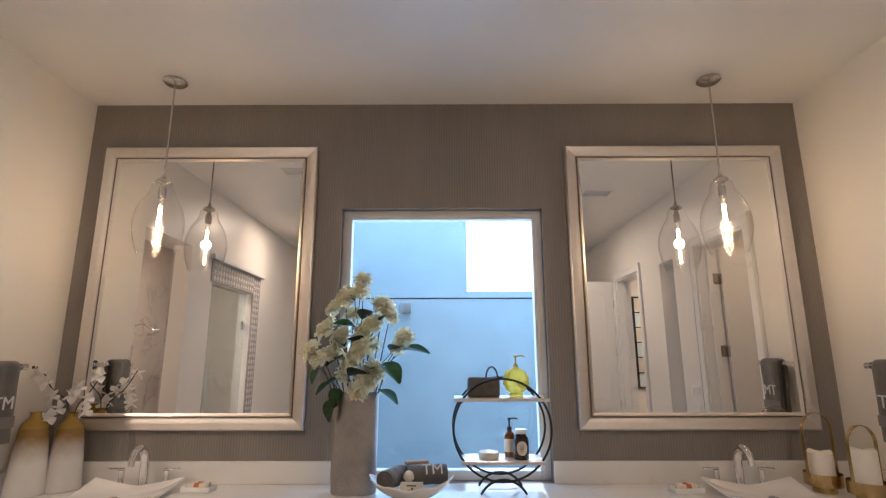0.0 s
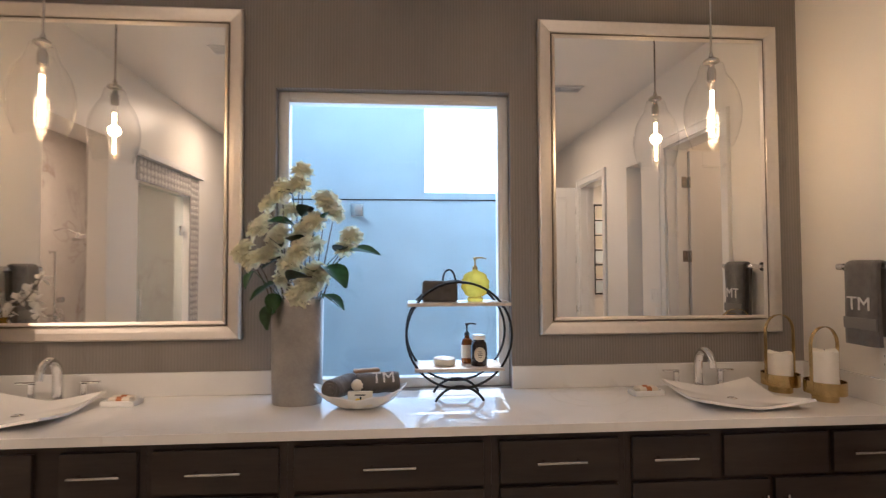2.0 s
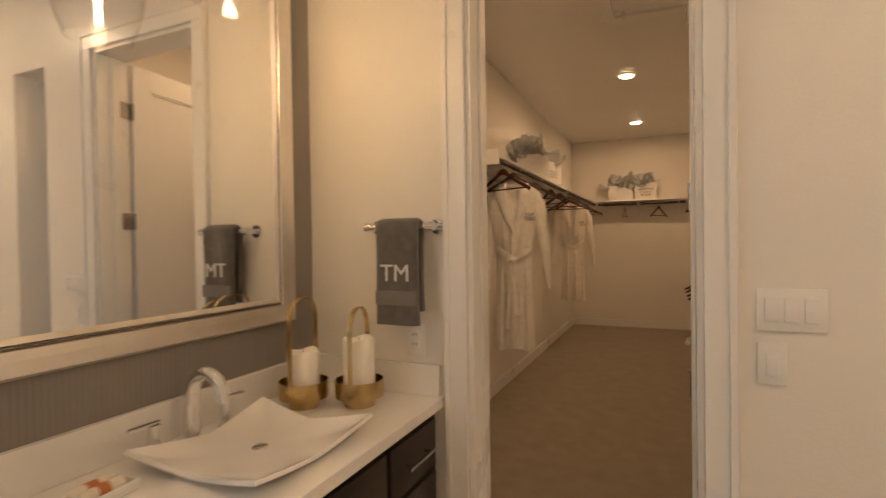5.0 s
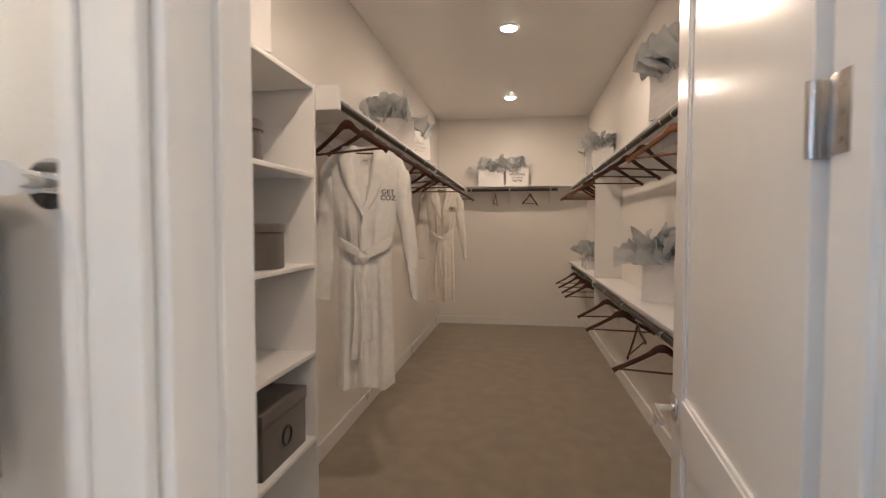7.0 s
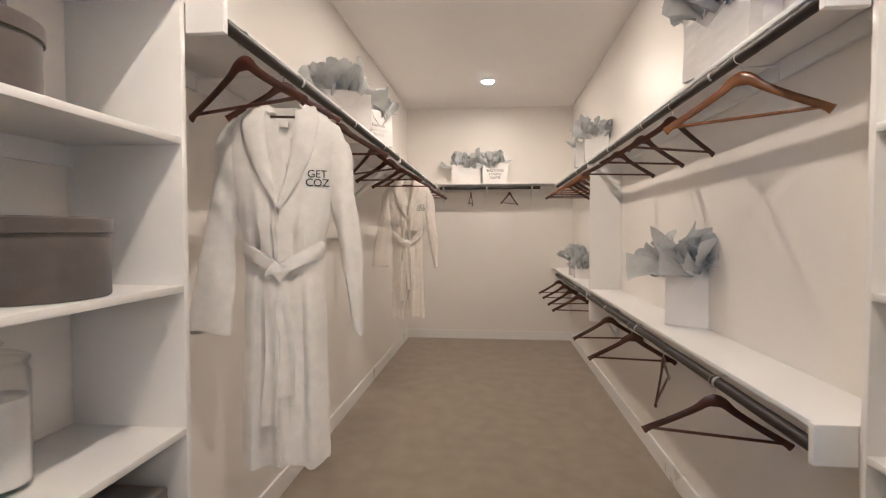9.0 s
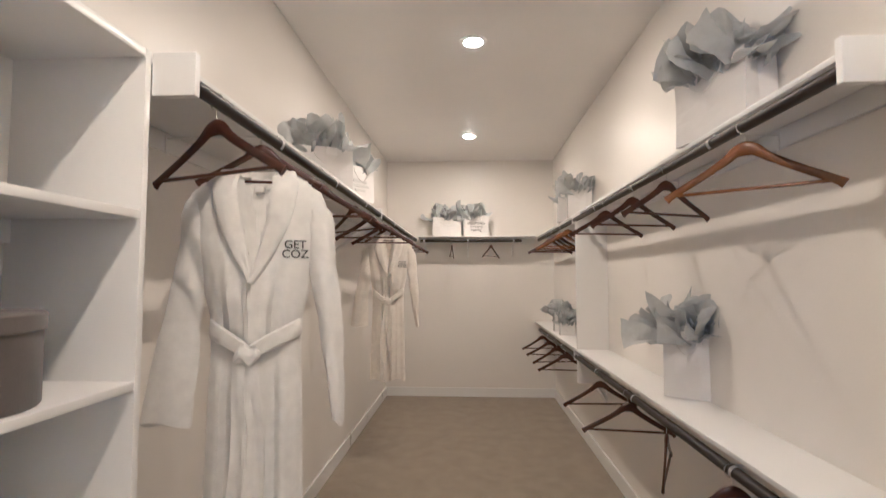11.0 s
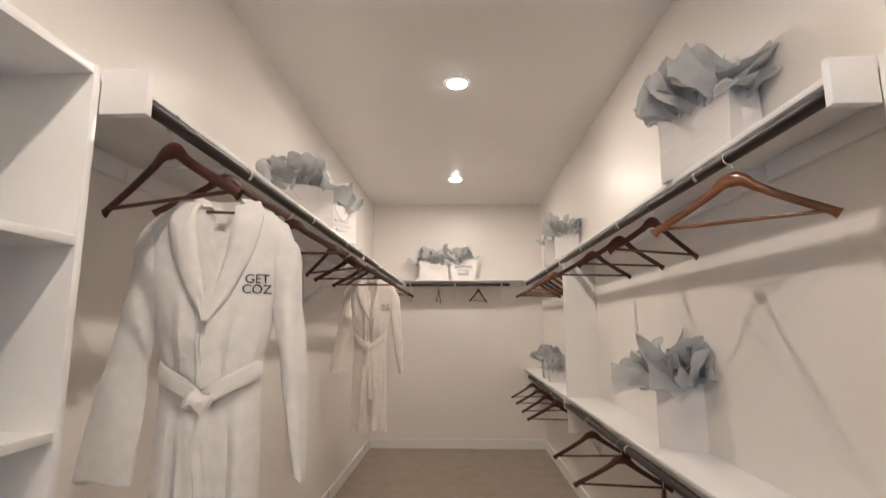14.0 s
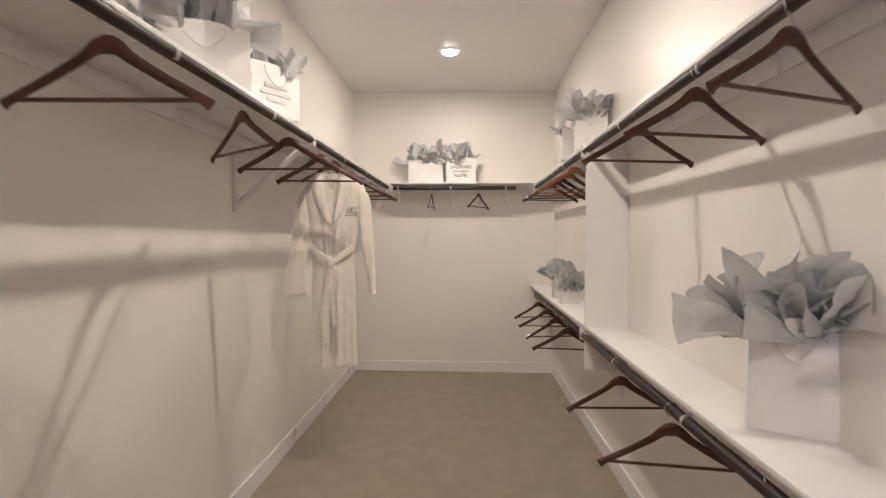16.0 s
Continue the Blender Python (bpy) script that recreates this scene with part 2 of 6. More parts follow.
MIRROR = material("mirror_glass", (0.93, 0.93, 0.92), 0.0, 1.0, vary=0.0, gloss_vary=0)
CHROME = material("chrome", (0.80, 0.80, 0.80), 0.06, 1.0, vary=0.02)
NICKEL = material("brushed_nickel", (0.60, 0.58, 0.55), 0.25, 1.0, vary=0.05, scale=40)
BRASS = material("brushed_brass", (0.58, 0.43, 0.19), 0.25, 1.0, vary=0.10, scale=20, bump=0.05, bump_scale=180)
BLACK_IRON = material("black_iron", (0.012, 0.012, 0.013), 0.32, 0.3, vary=0.2, scale=30)
WAX = material("candle_wax", (0.86, 0.82, 0.74), 0.45, vary=0.03, scale=20, bump=0.1, bump_scale=60)
PORCELAIN = material("porcelain", (0.86, 0.85, 0.83), 0.07, vary=0.01, coat=0.3)
CARPET = material("carpet", (0.285, 0.240, 0.176), 0.95, vary=0.11, scale=7, bump=1.0, bump_scale=260, sheen=0.3, spec=0.1)
TILE_FLOOR = material("floor_tile", (0.50, 0.47, 0.43), 0.3, vary=0.06, scale=3)
MELAMINE = material("white_melamine", (0.80, 0.79, 0.77), 0.30, vary=0.01, scale=4, bump=0.03, bump_scale=80)
BRONZE = material("bronze_rod", (0.024, 0.019, 0.016), 0.45, 0.25, vary=0.2, scale=20)
MAHOGANY = material("hanger_wood", (0.054, 0.017, 0.009), 0.30, vary=0.35, scale=22, stretch=(1, 0.25, 1), bump=0.05, bump_scale=70, coat=0.4)
HONEY = material("hanger_wood_light", (0.17, 0.070, 0.020), 0.26, vary=0.3, scale=22, stretch=(1, 0.25, 1), bump=0.05, bump_scale=70, coat=0.4)
TERRY = material("terry_cloth", (0.84, 0.82, 0.78), 0.95, vary=0.05, scale=25, bump=0.8, bump_scale=500, sheen=0.5, spec=0.15)
TERRY_CREAM = material("cream_terry_cloth", (0.82, 0.77, 0.69), 0.95, vary=0.05, scale=25, bump=0.8, bump_scale=500, sheen=0.5, spec=0.15)
TOWEL = material("grey_towel", (0.125, 0.118, 0.112), 0.95, vary=0.15, scale=30, bump=0.9, bump_scale=420, sheen=0.4, spec=0.1)
TOWEL_BAND = material("grey_towel_band", (0.17, 0.16, 0.15), 0.8, vary=0.06, scale=60, stretch=(1, 1, 6), sheen=0.2)
TISSUE = material("grey_tissue", (0.56, 0.575, 0.575), 0.75, vary=0.08, scale=14, bump=0.25, bump_scale=60, trans=0.0, spec=0.25)
BAG = material("white_paper", (0.82, 0.80, 0.78), 0.22, vary=0.02, scale=6, bump=0.03, bump_scale=30)
CORD = material("white_cord", (0.78, 0.76, 0.73), 0.7, vary=0.06, scale=80)
BOX_CLOTH = material("taupe_box_cloth", (0.105, 0.090, 0.080), 0.75, vary=0.1, scale=25, bump=0.35, bump_scale=350, sheen=0.2)
INK = material("black_ink", (0.02, 0.02, 0.022), 0.5, vary=0.1)
STITCH = material("grey_stitch", (0.66, 0.65, 0.63), 0.8, vary=0.05, scale=90)
HAMMERED = material("hammered_silver", (0.40, 0.38, 0.355), 0.36, 0.75, vary=0.14, scale=9, bump=0.9, bump_scale=75, gloss_vary=0.3)
STUCCO = material("stucco", (0.68, 0.765, 0.80), 0.9, vary=0.05, scale=4, bump=0.6, bump_scale=120, spec=0.2)
PETAL = material("cream_petal", (0.97, 0.93, 0.74), 0.6, vary=0.07, scale=30, bump=0.2, bump_scale=90, sheen=0.2)
ORCHID = material("white_petal", (0.84, 0.82, 0.78), 0.55, vary=0.05, scale=30, bump=0.15, bump_scale=90)
LEAF = material("leaf_green", (0.030, 0.075, 0.020), 0.35, vary=0.4, scale=18, bump=0.2, bump_scale=60)
LEAF_DARK = material("leaf_dark", (0.012, 0.028, 0.012), 0.4, vary=0.4, scale=18)
STEM = material("woody_stem", (0.075, 0.055, 0.03), 0.7, vary=0.3, scale=60, bump=0.3)


def thin_leaf(m, amount):
    """Lets part of the light through a thin sheet."""
    nt = m.node_tree
    b, out = nt.nodes["Principled BSDF"], nt.nodes["Material Output"]
    tr, mx = nt.nodes.new("ShaderNodeBsdfTranslucent"), nt.nodes.new("ShaderNodeMixShader")
    nt.links.new(b.inputs["Base Color"].links[0].from_socket, tr.inputs[0])
    mx.inputs[0].default_value = amount
    nt.links.new(b.outputs[0], mx.inputs[1])
    nt.links.new(tr.outputs[0], mx.inputs[2])
    nt.links.new(mx.outputs[0], out.inputs[0])


for m_, q_ in ((PETAL, 0.4), (ORCHID, 0.2), (TISSUE, 0.3), (LEAF, 0.15)):
    thin_leaf(m_, q_)
CLEAR = glass_material("clear_glass", (0.985, 0.985, 0.98), 0.0, 1.35)
PANE = glass_material("window_pane", (0.96, 0.98, 1.0), 0.0, 1.45)
SHOWER_GLASS = glass_material("shower_glass", (0.90, 0.95, 0.94), 0.0, 1.5)
YELLOW_GLASS = material("yellow_glass", (0.86, 0.72, 0.14), 0.04, vary=0.10, scale=40, trans=0.6, ior=1.35)
thin_leaf(YELLOW_GLASS, 0.28)
AMBER_GLASS = material("amber_glass", (0.20, 0.055, 0.008), 0.06, vary=0.05, trans=0.35)
DARK_JAR = material("dark_jar_glass", (0.022, 0.014, 0.012), 0.10, vary=0.1, coat=0.3)
PLASTIC_BLACK = material("black_plastic", (0.012, 0.012, 0.012), 0.3, vary=0.1)
LABEL_CREAM = material("cream_label", (0.70, 0.66, 0.55), 0.5, vary=0.04, scale=30)
WHITE_PLASTIC = material("white_plastic", (0.80, 0.79, 0.76), 0.3, vary=0.01)
SOAP = material("wrapped_soap", (0.72, 0.66, 0.56), 0.5, vary=0.06, scale=40)
ORANGE_BAND = material("orange_band", (0.45, 0.16, 0.05), 0.5, vary=0.1, scale=40)
STONE_SHELF = veined(material("stone_shelf", (0.72, 0.64, 0.55), 0.2, vary=0.08, scale=12), (0.45, 0.36, 0.28), 6, 0.05, 0.6)
AMBER_GLAZE = material("amber_glaze", (0.34, 0.22, 0.035), 0.12, vary=0.15, scale=12, coat=0.3)
LED = glow("downlight_lens", (1.0, 0.62, 0.34), 34.0)
FILAMENT = glow("filament", (1.0, 0.60, 0.24), 42.0)
# emissive white for the backdrop slab, in place of a bright sky
SKY_GLOW = glow("sky_glow", (1.0, 0.98, 0.95), 9.0)

# ---- large structure ----
NORTH, EAST, WEST, SOUTH, CEIL = 3.17, 2.44, -1.86, -1.6, 3.05
EAST2 = 2.60
C_EAST, C_N, C_S = 9.45, 3.335, 1.165


def pierced(axis, at0, at1, lo, hi, z0, z1, holes):
    """A wall between at0 and at1 along the other axis, from lo to hi, with holes (a, b, bottom, top)."""
    bm = bmesh.new()
    cuts = sorted({lo, hi, *[h[0] for h in holes], *[h[1] for h in holes]})
    for a, b in zip(cuts, cuts[1:]):
        spans = [(z0, z1)]
        for h in holes:
            if h[0] <= a + 1e-6 and h[1] >= b - 1e-6:
                spans = [s for s in ((z0, h[2]), (h[3], z1)) if s[1] - s[0] > 1e-4]
        for s in spans:
            if axis == "x":
                box(at0, at1, a, b, *s, bm=bm)
            else:
                box(a, b, at0, at1, *s, bm=bm)
    return bm


WIN = (-0.316, 0.866, 0.872, 2.385)
DOOR = (1.76, 2.492, 0.0, 2.44)
HALL_DOOR = (-0.25, 0.47, 0.0, 2.44)
NICHE = (1.03, 1.33, 0.0, 2.42)
single("wall_north", pierced("y", NORTH, NORTH + 0.17, WEST - 0.14, EAST2, 0, CEIL + 0.1, [WIN]), WALLPAPER, "taupe wall covered with fine ribbed wallpaper round a window", "wall", "structure")
single("wall_west", pierced("x", WEST - 0.14, WEST, SOUTH, NORTH, 0, CEIL + 0.1, [(1.82, 2.49, 0, 2.45), (0.43, 1.40, 0, 2.20)]), PAINT, "cream painted wall with shower openings", "wall", "structure")
single("wall_east", pierced("x", EAST, EAST2, SOUTH, NORTH, 0, CEIL + 0.1, [DOOR, HALL_DOOR, NICHE]), PAINT, "cream painted wall with a closet doorway", "wall", "structure")
single("wall_south", box(WEST - 0.14, EAST2, SOUTH - 0.14, SOUTH, 0, CEIL + 0.1), PAINT, "plain cream painted wall", "wall", "structure")
single("ceiling", box(WEST - 0.14, EAST2, SOUTH - 0.14, NORTH + 0.17, CEIL, CEIL + 0.1), CEILING_PAINT, "smooth off-white painted ceiling over the bathroom", "ceiling", "structure").location.z = 0.002
single("floor", box(WEST - 0.14, EAST + 0.08, SOUTH - 0.14, NORTH + 0.17, -0.1, 0.0), TILE_FLOOR, "pale grey tile floor of the bathroom", "floor", "structure")

single("closet_wall_north", box(EAST2, C_EAST + 0.14, C_N, C_N + 0.14, 0, CEIL + 0.1), PAINT, "cream painted closet wall", "wall", "structure")
single("closet_wall_south", box(EAST2, C_EAST + 0.14, C_S - 0.14, C_S, 0, CEIL + 0.1), PAINT, "cream painted closet wall behind white shelves", "wall", "structure")
single("closet_wall_east", box(C_EAST, C_EAST + 0.14, C_S, C_N, 0, CEIL + 0.1), PAINT, "cream painted end wall of the closet", "wall", "structure")
HATCH = (3.78, 4.70, 1.49, 2.20)
cb = bmesh.new()
box(EAST2, C_EAST, HATCH[3], C_N, CEIL, CEIL + 0.1, bm=cb)
box(EAST2, C_EAST, C_S, HATCH[2], CEIL, CEIL + 0.1, bm=cb)
box(EAST2, HATCH[0], HATCH[2], HATCH[3], CEIL, CEIL + 0.1, bm=cb)
box(HATCH[1], C_EAST, HATCH[2], HATCH[3], CEIL, CEIL + 0.1, bm=cb)
single("closet_ceiling", cb, CEILING_PAINT, "off-white textured closet ceiling with an access hatch", "ceiling", "structure")
single("closet_floor", box(EAST + 0.08, C_EAST + 0.14, C_S - 0.14, C_N + 0.14, -0.1, 0.002), CARPET, "beige cut-pile carpet on the closet floor", "carpet", "structure")


def baseboard(name, x0, x1, y0, y1):
    bm = box(x0, x1, y0, y1, 0.0, 0.115, 0.004)
    single(name, bm, TRIM, "white painted baseboard along the wall", "baseboard", "structure")


baseboard("baseboard_north", 4.07, C_EAST - 0.016, C_N - 0.016, C_N - 0.001)
baseboard("baseboard_south", 4.07, C_EAST - 0.016, C_S + 0.001, C_S + 0.016)
baseboard("baseboard_east", C_EAST - 0.016, C_EAST - 0.001, C_S + 0.001, C_N - 0.001)


def casing(name, axis_x, side, y0, y1, top, w=0.085, t=0.02):
    """Door casing round an opening in a wall that runs along y; side is the way that it stands proud."""
    bm = bmesh.new()
    a, b = sorted((axis_x + side * 0.001, axis_x + side * t))
    for s0, s1 in ((y0 - w, y0), (y1, y1 + w)):
        box(a, b, s0, s1, 0.0, top, 0.004, bm)
    box(a, b, y0 - w, y1 + w, top, top + w, 0.004, bm)
    c, d = sorted((axis_x + side * t, axis_x + side * (t + 0.008)))
    for s0, s1 in ((y0 - w, y0 - w + 0.022), (y1 + w - 0.022, y1 + w)):
        box(c, d, s0, s1, 0.0, top + w, 0.003, bm)
    box(c, d, y0 - w, y1 + w, top + w - 0.022, top + w, 0.003, bm)
    single(name, bm, TRIM, "white painted door casing with a raised outer edge", "door casing", "structure")


def jamb(name, x0, x1, y0, y1, top):
    bm = bmesh.new()
    box(x0, x1, y0 - 0.001, y0 + 0.018, 0, top, 0.002, bm)
    box(x0, x1, y1 - 0.018, y1 + 0.001, 0, top, 0.002, bm)
    box(x0, x1, y0 + 0.018, y1 - 0.018, top - 0.018, top + 0.001, 0.002, bm)
    m = (x0 + x1) / 2
    box(m - 0.006, m + 0.030, y0 + 0.018, y0 + 0.029, 0, top - 0.018, 0.002, bm)
    box(m - 0.006, m + 0.030, y1 - 0.029, y1 - 0.018, 0, top - 0.018, 0.002, bm)
    single(name, bm, TRIM, "white painted door jamb with a stop", "door jamb", "structure")


casing("trim_closet_door", EAST, -1, DOOR[0], DOOR[1], DOOR[3])
casing("trim_closet_door_inside", EAST2, 1, DOOR[0], DOOR[1], DOOR[3])
jamb("trim_closet_jamb", EAST - 0.002, EAST2 + 0.002, DOOR[0], DOOR[1], DOOR[3])
for hz in (0.35, 0.95, 1.56, 2.16):
    hb_ = box(EAST2 - 0.040, EAST2 + 0.003, DOOR[0] + 0.0175, DOOR[0] + 0.0205, hz - 0.045, hz + 0.045, 0.001)
    for dz in (-0.03, 0.0, 0.03):
        rod((EAST2 - 0.02, DOOR[0] + 0.020, hz + dz), (EAST2 - 0.02, DOOR[0] + 0.0215, hz + dz), 0.004, 8, hb_)
    part("hinge", hb_, NICKEL, bpy.data.objects["trim_closet_jamb"], "brushed nickel hinge leaf")
casing("trim_hall_door", EAST, -1, HALL_DOOR[0], HALL_DOOR[1], HALL_DOOR[3])
jamb("trim_hall_jamb", EAST - 0.002, EAST2 + 0.002, HALL_DOOR[0], HALL_DOOR[1], HALL_DOOR[3])

# the hall beyond the second doorway, seen in the mirror
single("hall_wall_south", box(EAST2, 5.0, -1.74, -1.6, 0, CEIL), PAINT, "pale painted hall wall with a picture", "wall", "structure")
single("hall_wall_east", box(5.0, 5.14, -1.74, C_S - 0.14, 0, CEIL), PAINT, "pale painted end wall of the hall", "wall", "structure")
single("hall_ceiling", box(EAST2, 5.14, -1.74, C_S - 0.14, CEIL - 0.3, CEIL), CEILING_PAINT, "white hall ceiling", "ceiling", "structure")
single("hall_floor", box(EAST + 0.08, 5.14, -1.74, C_S - 0.14, -0.1, 0.001), TILE_FLOOR, "pale tile floor of the hall", "floor", "structure")
# shallow niche between the doorways
nb = bmesh.new()
box(EAST2, EAST2 + 0.02, NICHE[0] - 0.05, C_S - 0.141, 0, NICHE[3] + 0.1, bm=nb)
single("niche_back", nb, PAINT, "plain painted back of a narrow wall recess", "wall", "structure")

# shower behind the west wall
SH = (-3.05, WEST - 0.14, -0.15, 2.62)
sb = bmesh.new()
box(SH[0] - 0.12, SH[0], SH[2] - 0.12, SH[3] + 0.12, 0, CEIL, bm=sb)
box(SH[0], SH[1], SH[2] - 0.12, SH[2], 0, CEIL, bm=sb)
box(SH[0], SH[1], SH[3], SH[3] + 0.12, 0, CEIL, bm=sb)
box(SH[1] - 0.015, SH[1], 1.40, 1.82, 0, CEIL, bm=sb)
single("shower_wall", sb, MARBLE, "veined beige marble slabs lining the shower", "shower wall", "structure")
single("shower_ceiling", box(SH[0] - 0.12, SH[1], SH[2] - 0.12, SH[3] + 0.12, CEIL - 0.25, CEIL), CEILING_PAINT, "white ceiling inside the shower", "ceiling", "structure")
single("shower_floor", box(SH[0] - 0.12, SH[1], SH[2] - 0.12, SH[3] + 0.12, -0.1, 0), TILE_FLOOR, "pale tiled shower floor", "floor", "structure")

# outside the window
OPEN = (0.475, 1.75, 2.045, 3.28)
EXT = 4.42
single("backdrop_wall", pierced("y", EXT, EXT + 0.25, -6, 7, -0.5, 3.9, [OPEN]), STUCCO, "shaded blue-grey stucco garden wall with an opening", "wall", "structure")
single("ground", box(-60, 60, NORTH + 0.17, 120, -0.6, -0.5), STUCCO, "pale concrete ground outside", "ground", "structure")
# self-glowing slab that imitates overbright sky through the wall opening
single("backdrop_sunlit", box(-70, 90, 62.0, 62.5, -0.5, 34.0), SKY_GLOW, "glowing white slab standing in for the bright sky beyond", "backdrop", "structure")
lb = bmesh.new()
box(-6, 7, EXT - 0.004, EXT - 0.001, 1.982, 1.992, bm=lb)
single("control_joint", lb, INK, "thin dark joint across the stucco wall", "joint", "structure")
fx = thing("wall_light", (-0.03, EXT, 1.905), 0, "small square grey outdoor light on stucco", "wall light")
part("housing", box(-0.045, 0.045, -0.06, 0, -0.045, 0.045, 0.004), NICKEL, fx)
part("lens", box(-0.035, 0.035, -0.055, -0.01, -0.05, -0.045, 0.001), WHITE_PLASTIC, fx)

# unseen cladding, carried up high to reflect sun onto the garden wall
single("house_wall", pierced("y", NORTH + 0.171, NORTH + 0.19, -6, 7, -0.5, 5.0, [WIN]), STUCCO, "pale stucco house face raised to bounce sunlight", "wall", "structure")

# window
win = thing("window_1", (0, 0, 0), 0, "white framed fixed picture window above the counter", "window", kind="structure")
wb = bmesh.new()
fy0, fy1 = NORTH + 0.055, NORTH + 0.12
box(WIN[0], WIN[0] + 0.054, fy0, fy1, WIN[2], WIN[3], 0.004, wb)
box(WIN[1] - 0.056, WIN[1], fy0, fy1, WIN[2], WIN[3], 0.004, wb)
box(WIN[0] + 0.054, WIN[1] - 0.056, fy0, fy1, WIN[3] - 0.056, WIN[3], 0.004, wb)
box(WIN[0] + 0.054, WIN[1] - 0.056, fy0, fy1, WIN[2], WIN[2] + 0.05, 0.004, wb)
for a in ((WIN[0] + 0.030, WIN[0] + 0.036, WIN[2], WIN[3] - 0.032), (WIN[1] - 0.037, WIN[1] - 0.031, WIN[2], WIN[3] - 0.032), (WIN[0] + 0.0365, WIN[1] - 0.0375, WIN[3] - 0.037, WIN[3] - 0.031)):
    box(a[0], a[1], fy0 - 0.006, fy0 - 0.0005, a[2], a[3], 0.001, wb)
part("window_frame", wb, WHITE_PLASTIC, win, smooth=False)
pane = part("pane", box(WIN[0] + 0.045, WIN[1] - 0.047, NORTH + 0.085, NORTH + 0.091, WIN[2] + 0.045, WIN[3] - 0.045), PANE, win, "clear glass pane", smooth=False)
pane.visible_shadow = False

# lamps that the place has, and the added closet and bath ones
for px, py in PENDANTS:
    lamp("pendant_lamp", "POINT", (px, py, 2.22), 2.8, WARM, 0.03)
for (lx, ly), watts in zip(CLOSET_LIGHTS, (9.8, 9.8, 11.0)):
    lamp("closet_lamp", "AREA", (lx, ly, CEIL - 0.026), watts, CLOSET_TONE, 0.055)
for lx, ly in BATH_LIGHTS:
    lamp("bath_lamp", "AREA", (lx, ly, CEIL - 0.026), 16, SOFT, 0.12)
lamp("hall_lamp", "AREA", (3.3, -0.6, CEIL - 0.34), 22, SOFT, 0.12)
lamp("shower_lamp", "AREA", (-2.5, 1.4, CEIL - 0.29), 32, SOFT, 0.12)

# area lamp added in the window opening to strengthen the sky's light
day = lamp("window_daylight", "AREA", (0.27, NORTH + 0.165, 1.63), 8.0, (0.78, 0.89, 1.0), 1.1, (0.27, 0, 1.63))
day.data.shape, day.data.size, day.data.size_y = "RECTANGLE", 1.08, 1.40

# ---- bathroom ----
TOP = 0.87
single("countertop", box(WEST + 0.001, EAST - 0.001, 2.59, NORTH + 0.054, 0.832, TOP, 0.003), QUARTZ, "white veined quartz countertop along the whole vanity", "countertop")
for a, b in ((WEST + 0.022, WIN[0]), (WIN[1], EAST - 0.022)):
    single("backsplash", box(a, b, NORTH - 0.021, NORTH - 0.001, TOP + 0.0005, TOP + 0.113, 0.002), QUARTZ, "low white quartz backsplash against the wallpaper", "backsplash", group="backsplashes")
for a, b in ((WEST + 0.001, WEST + 0.021), (EAST - 0.021, EAST - 0.001)):
    single("backsplash", box(a, b, 2.60, NORTH - 0.001, TOP + 0.0005, TOP + 0.113, 0.002), QUARTZ, "low white quartz side splash on the counter", "backsplash", group="backsplashes")


def mirror(x0, x1, z0, z1):
    m = thing("wall_mirror", ((x0 + x1) / 2, NORTH - 0.002, z0), 0, "large rectangular mirror in a champagne silver frame", "mirror", "vanity mirrors")
    w, h = (x1 - x0) / 2, z1 - z0
    prof = [(0.0, 0.0), (0.0, -0.026), (0.008, -0.036), (0.04, -0.030), (0.062, -0.024), (0.066, -0.018), (0.072, -0.018), (0.076, -0.023), (0.092, -0.014), (0.094, 0.0)]
    bm = bmesh.new()
    rings = [[bm.verts.new(c) for c in ((-w + d, y, d), (w - d, y, d), (w - d, y, h - d), (-w + d, y, h - d))] for d, y in prof]
    for a, b in zip(rings, rings[1:]):
        for k in range(4):
            bm.faces.new((a[k], a[(k + 1) % 4], b[(k + 1) % 4], b[k]))
    part("frame", bm, SILVER_LEAF, m, smooth=False)
    gb = bmesh.new()
    d = 0.069
    ring = [(-w + d, -0.0195, d), (w - d, -0.0195, d), (w - d, -0.0195, h - d), (-w + d, -0.0195, h - d)]
    for a, b in zip(ring, ring[1:] + ring[:1]):
        rod(a, b, 0.003, 6, gb)
    part("groove", gb, SILVER_DARK, m, "dark tarnished bead line")
    part("glass", box(-w + 0.09, w - 0.09, -0.015, -0.008, 0.09, h - 0.09), MIRROR, m, "mirror glass", smooth=False)


mirror(-1.745, -0.468, 1.138, 2.762)
mirror(1.010, 2.302, 1.138, 2.762)

# vanity cabinets
FACE = 2.63


def bar_pull(parent, x, z, length, upright=False):
    bm = bmesh.new()
    h = length / 2
    if upright:
        box(x - 0.005, x + 0.005, -0.036, -0.026, z - h, z + h, 0.002, bm)
        for s in (-0.7, 0.7):
            box(x - 0.004, x + 0.004, -0.028, 0, z + s * h - 0.004, z + s * h + 0.004, bm=bm)
    else:
        box(x - h, x + h, -0.036, -0.026, z - 0.005, z + 0.005, 0.002, bm)
        for s in (-0.7, 0.7):
            box(x + s * h - 0.004, x + s * h + 0.004, -0.028, 0, z - 0.004, z + 0.004, bm=bm)
    part("handle", bm, NICKEL, parent, "brushed nickel bar pull")


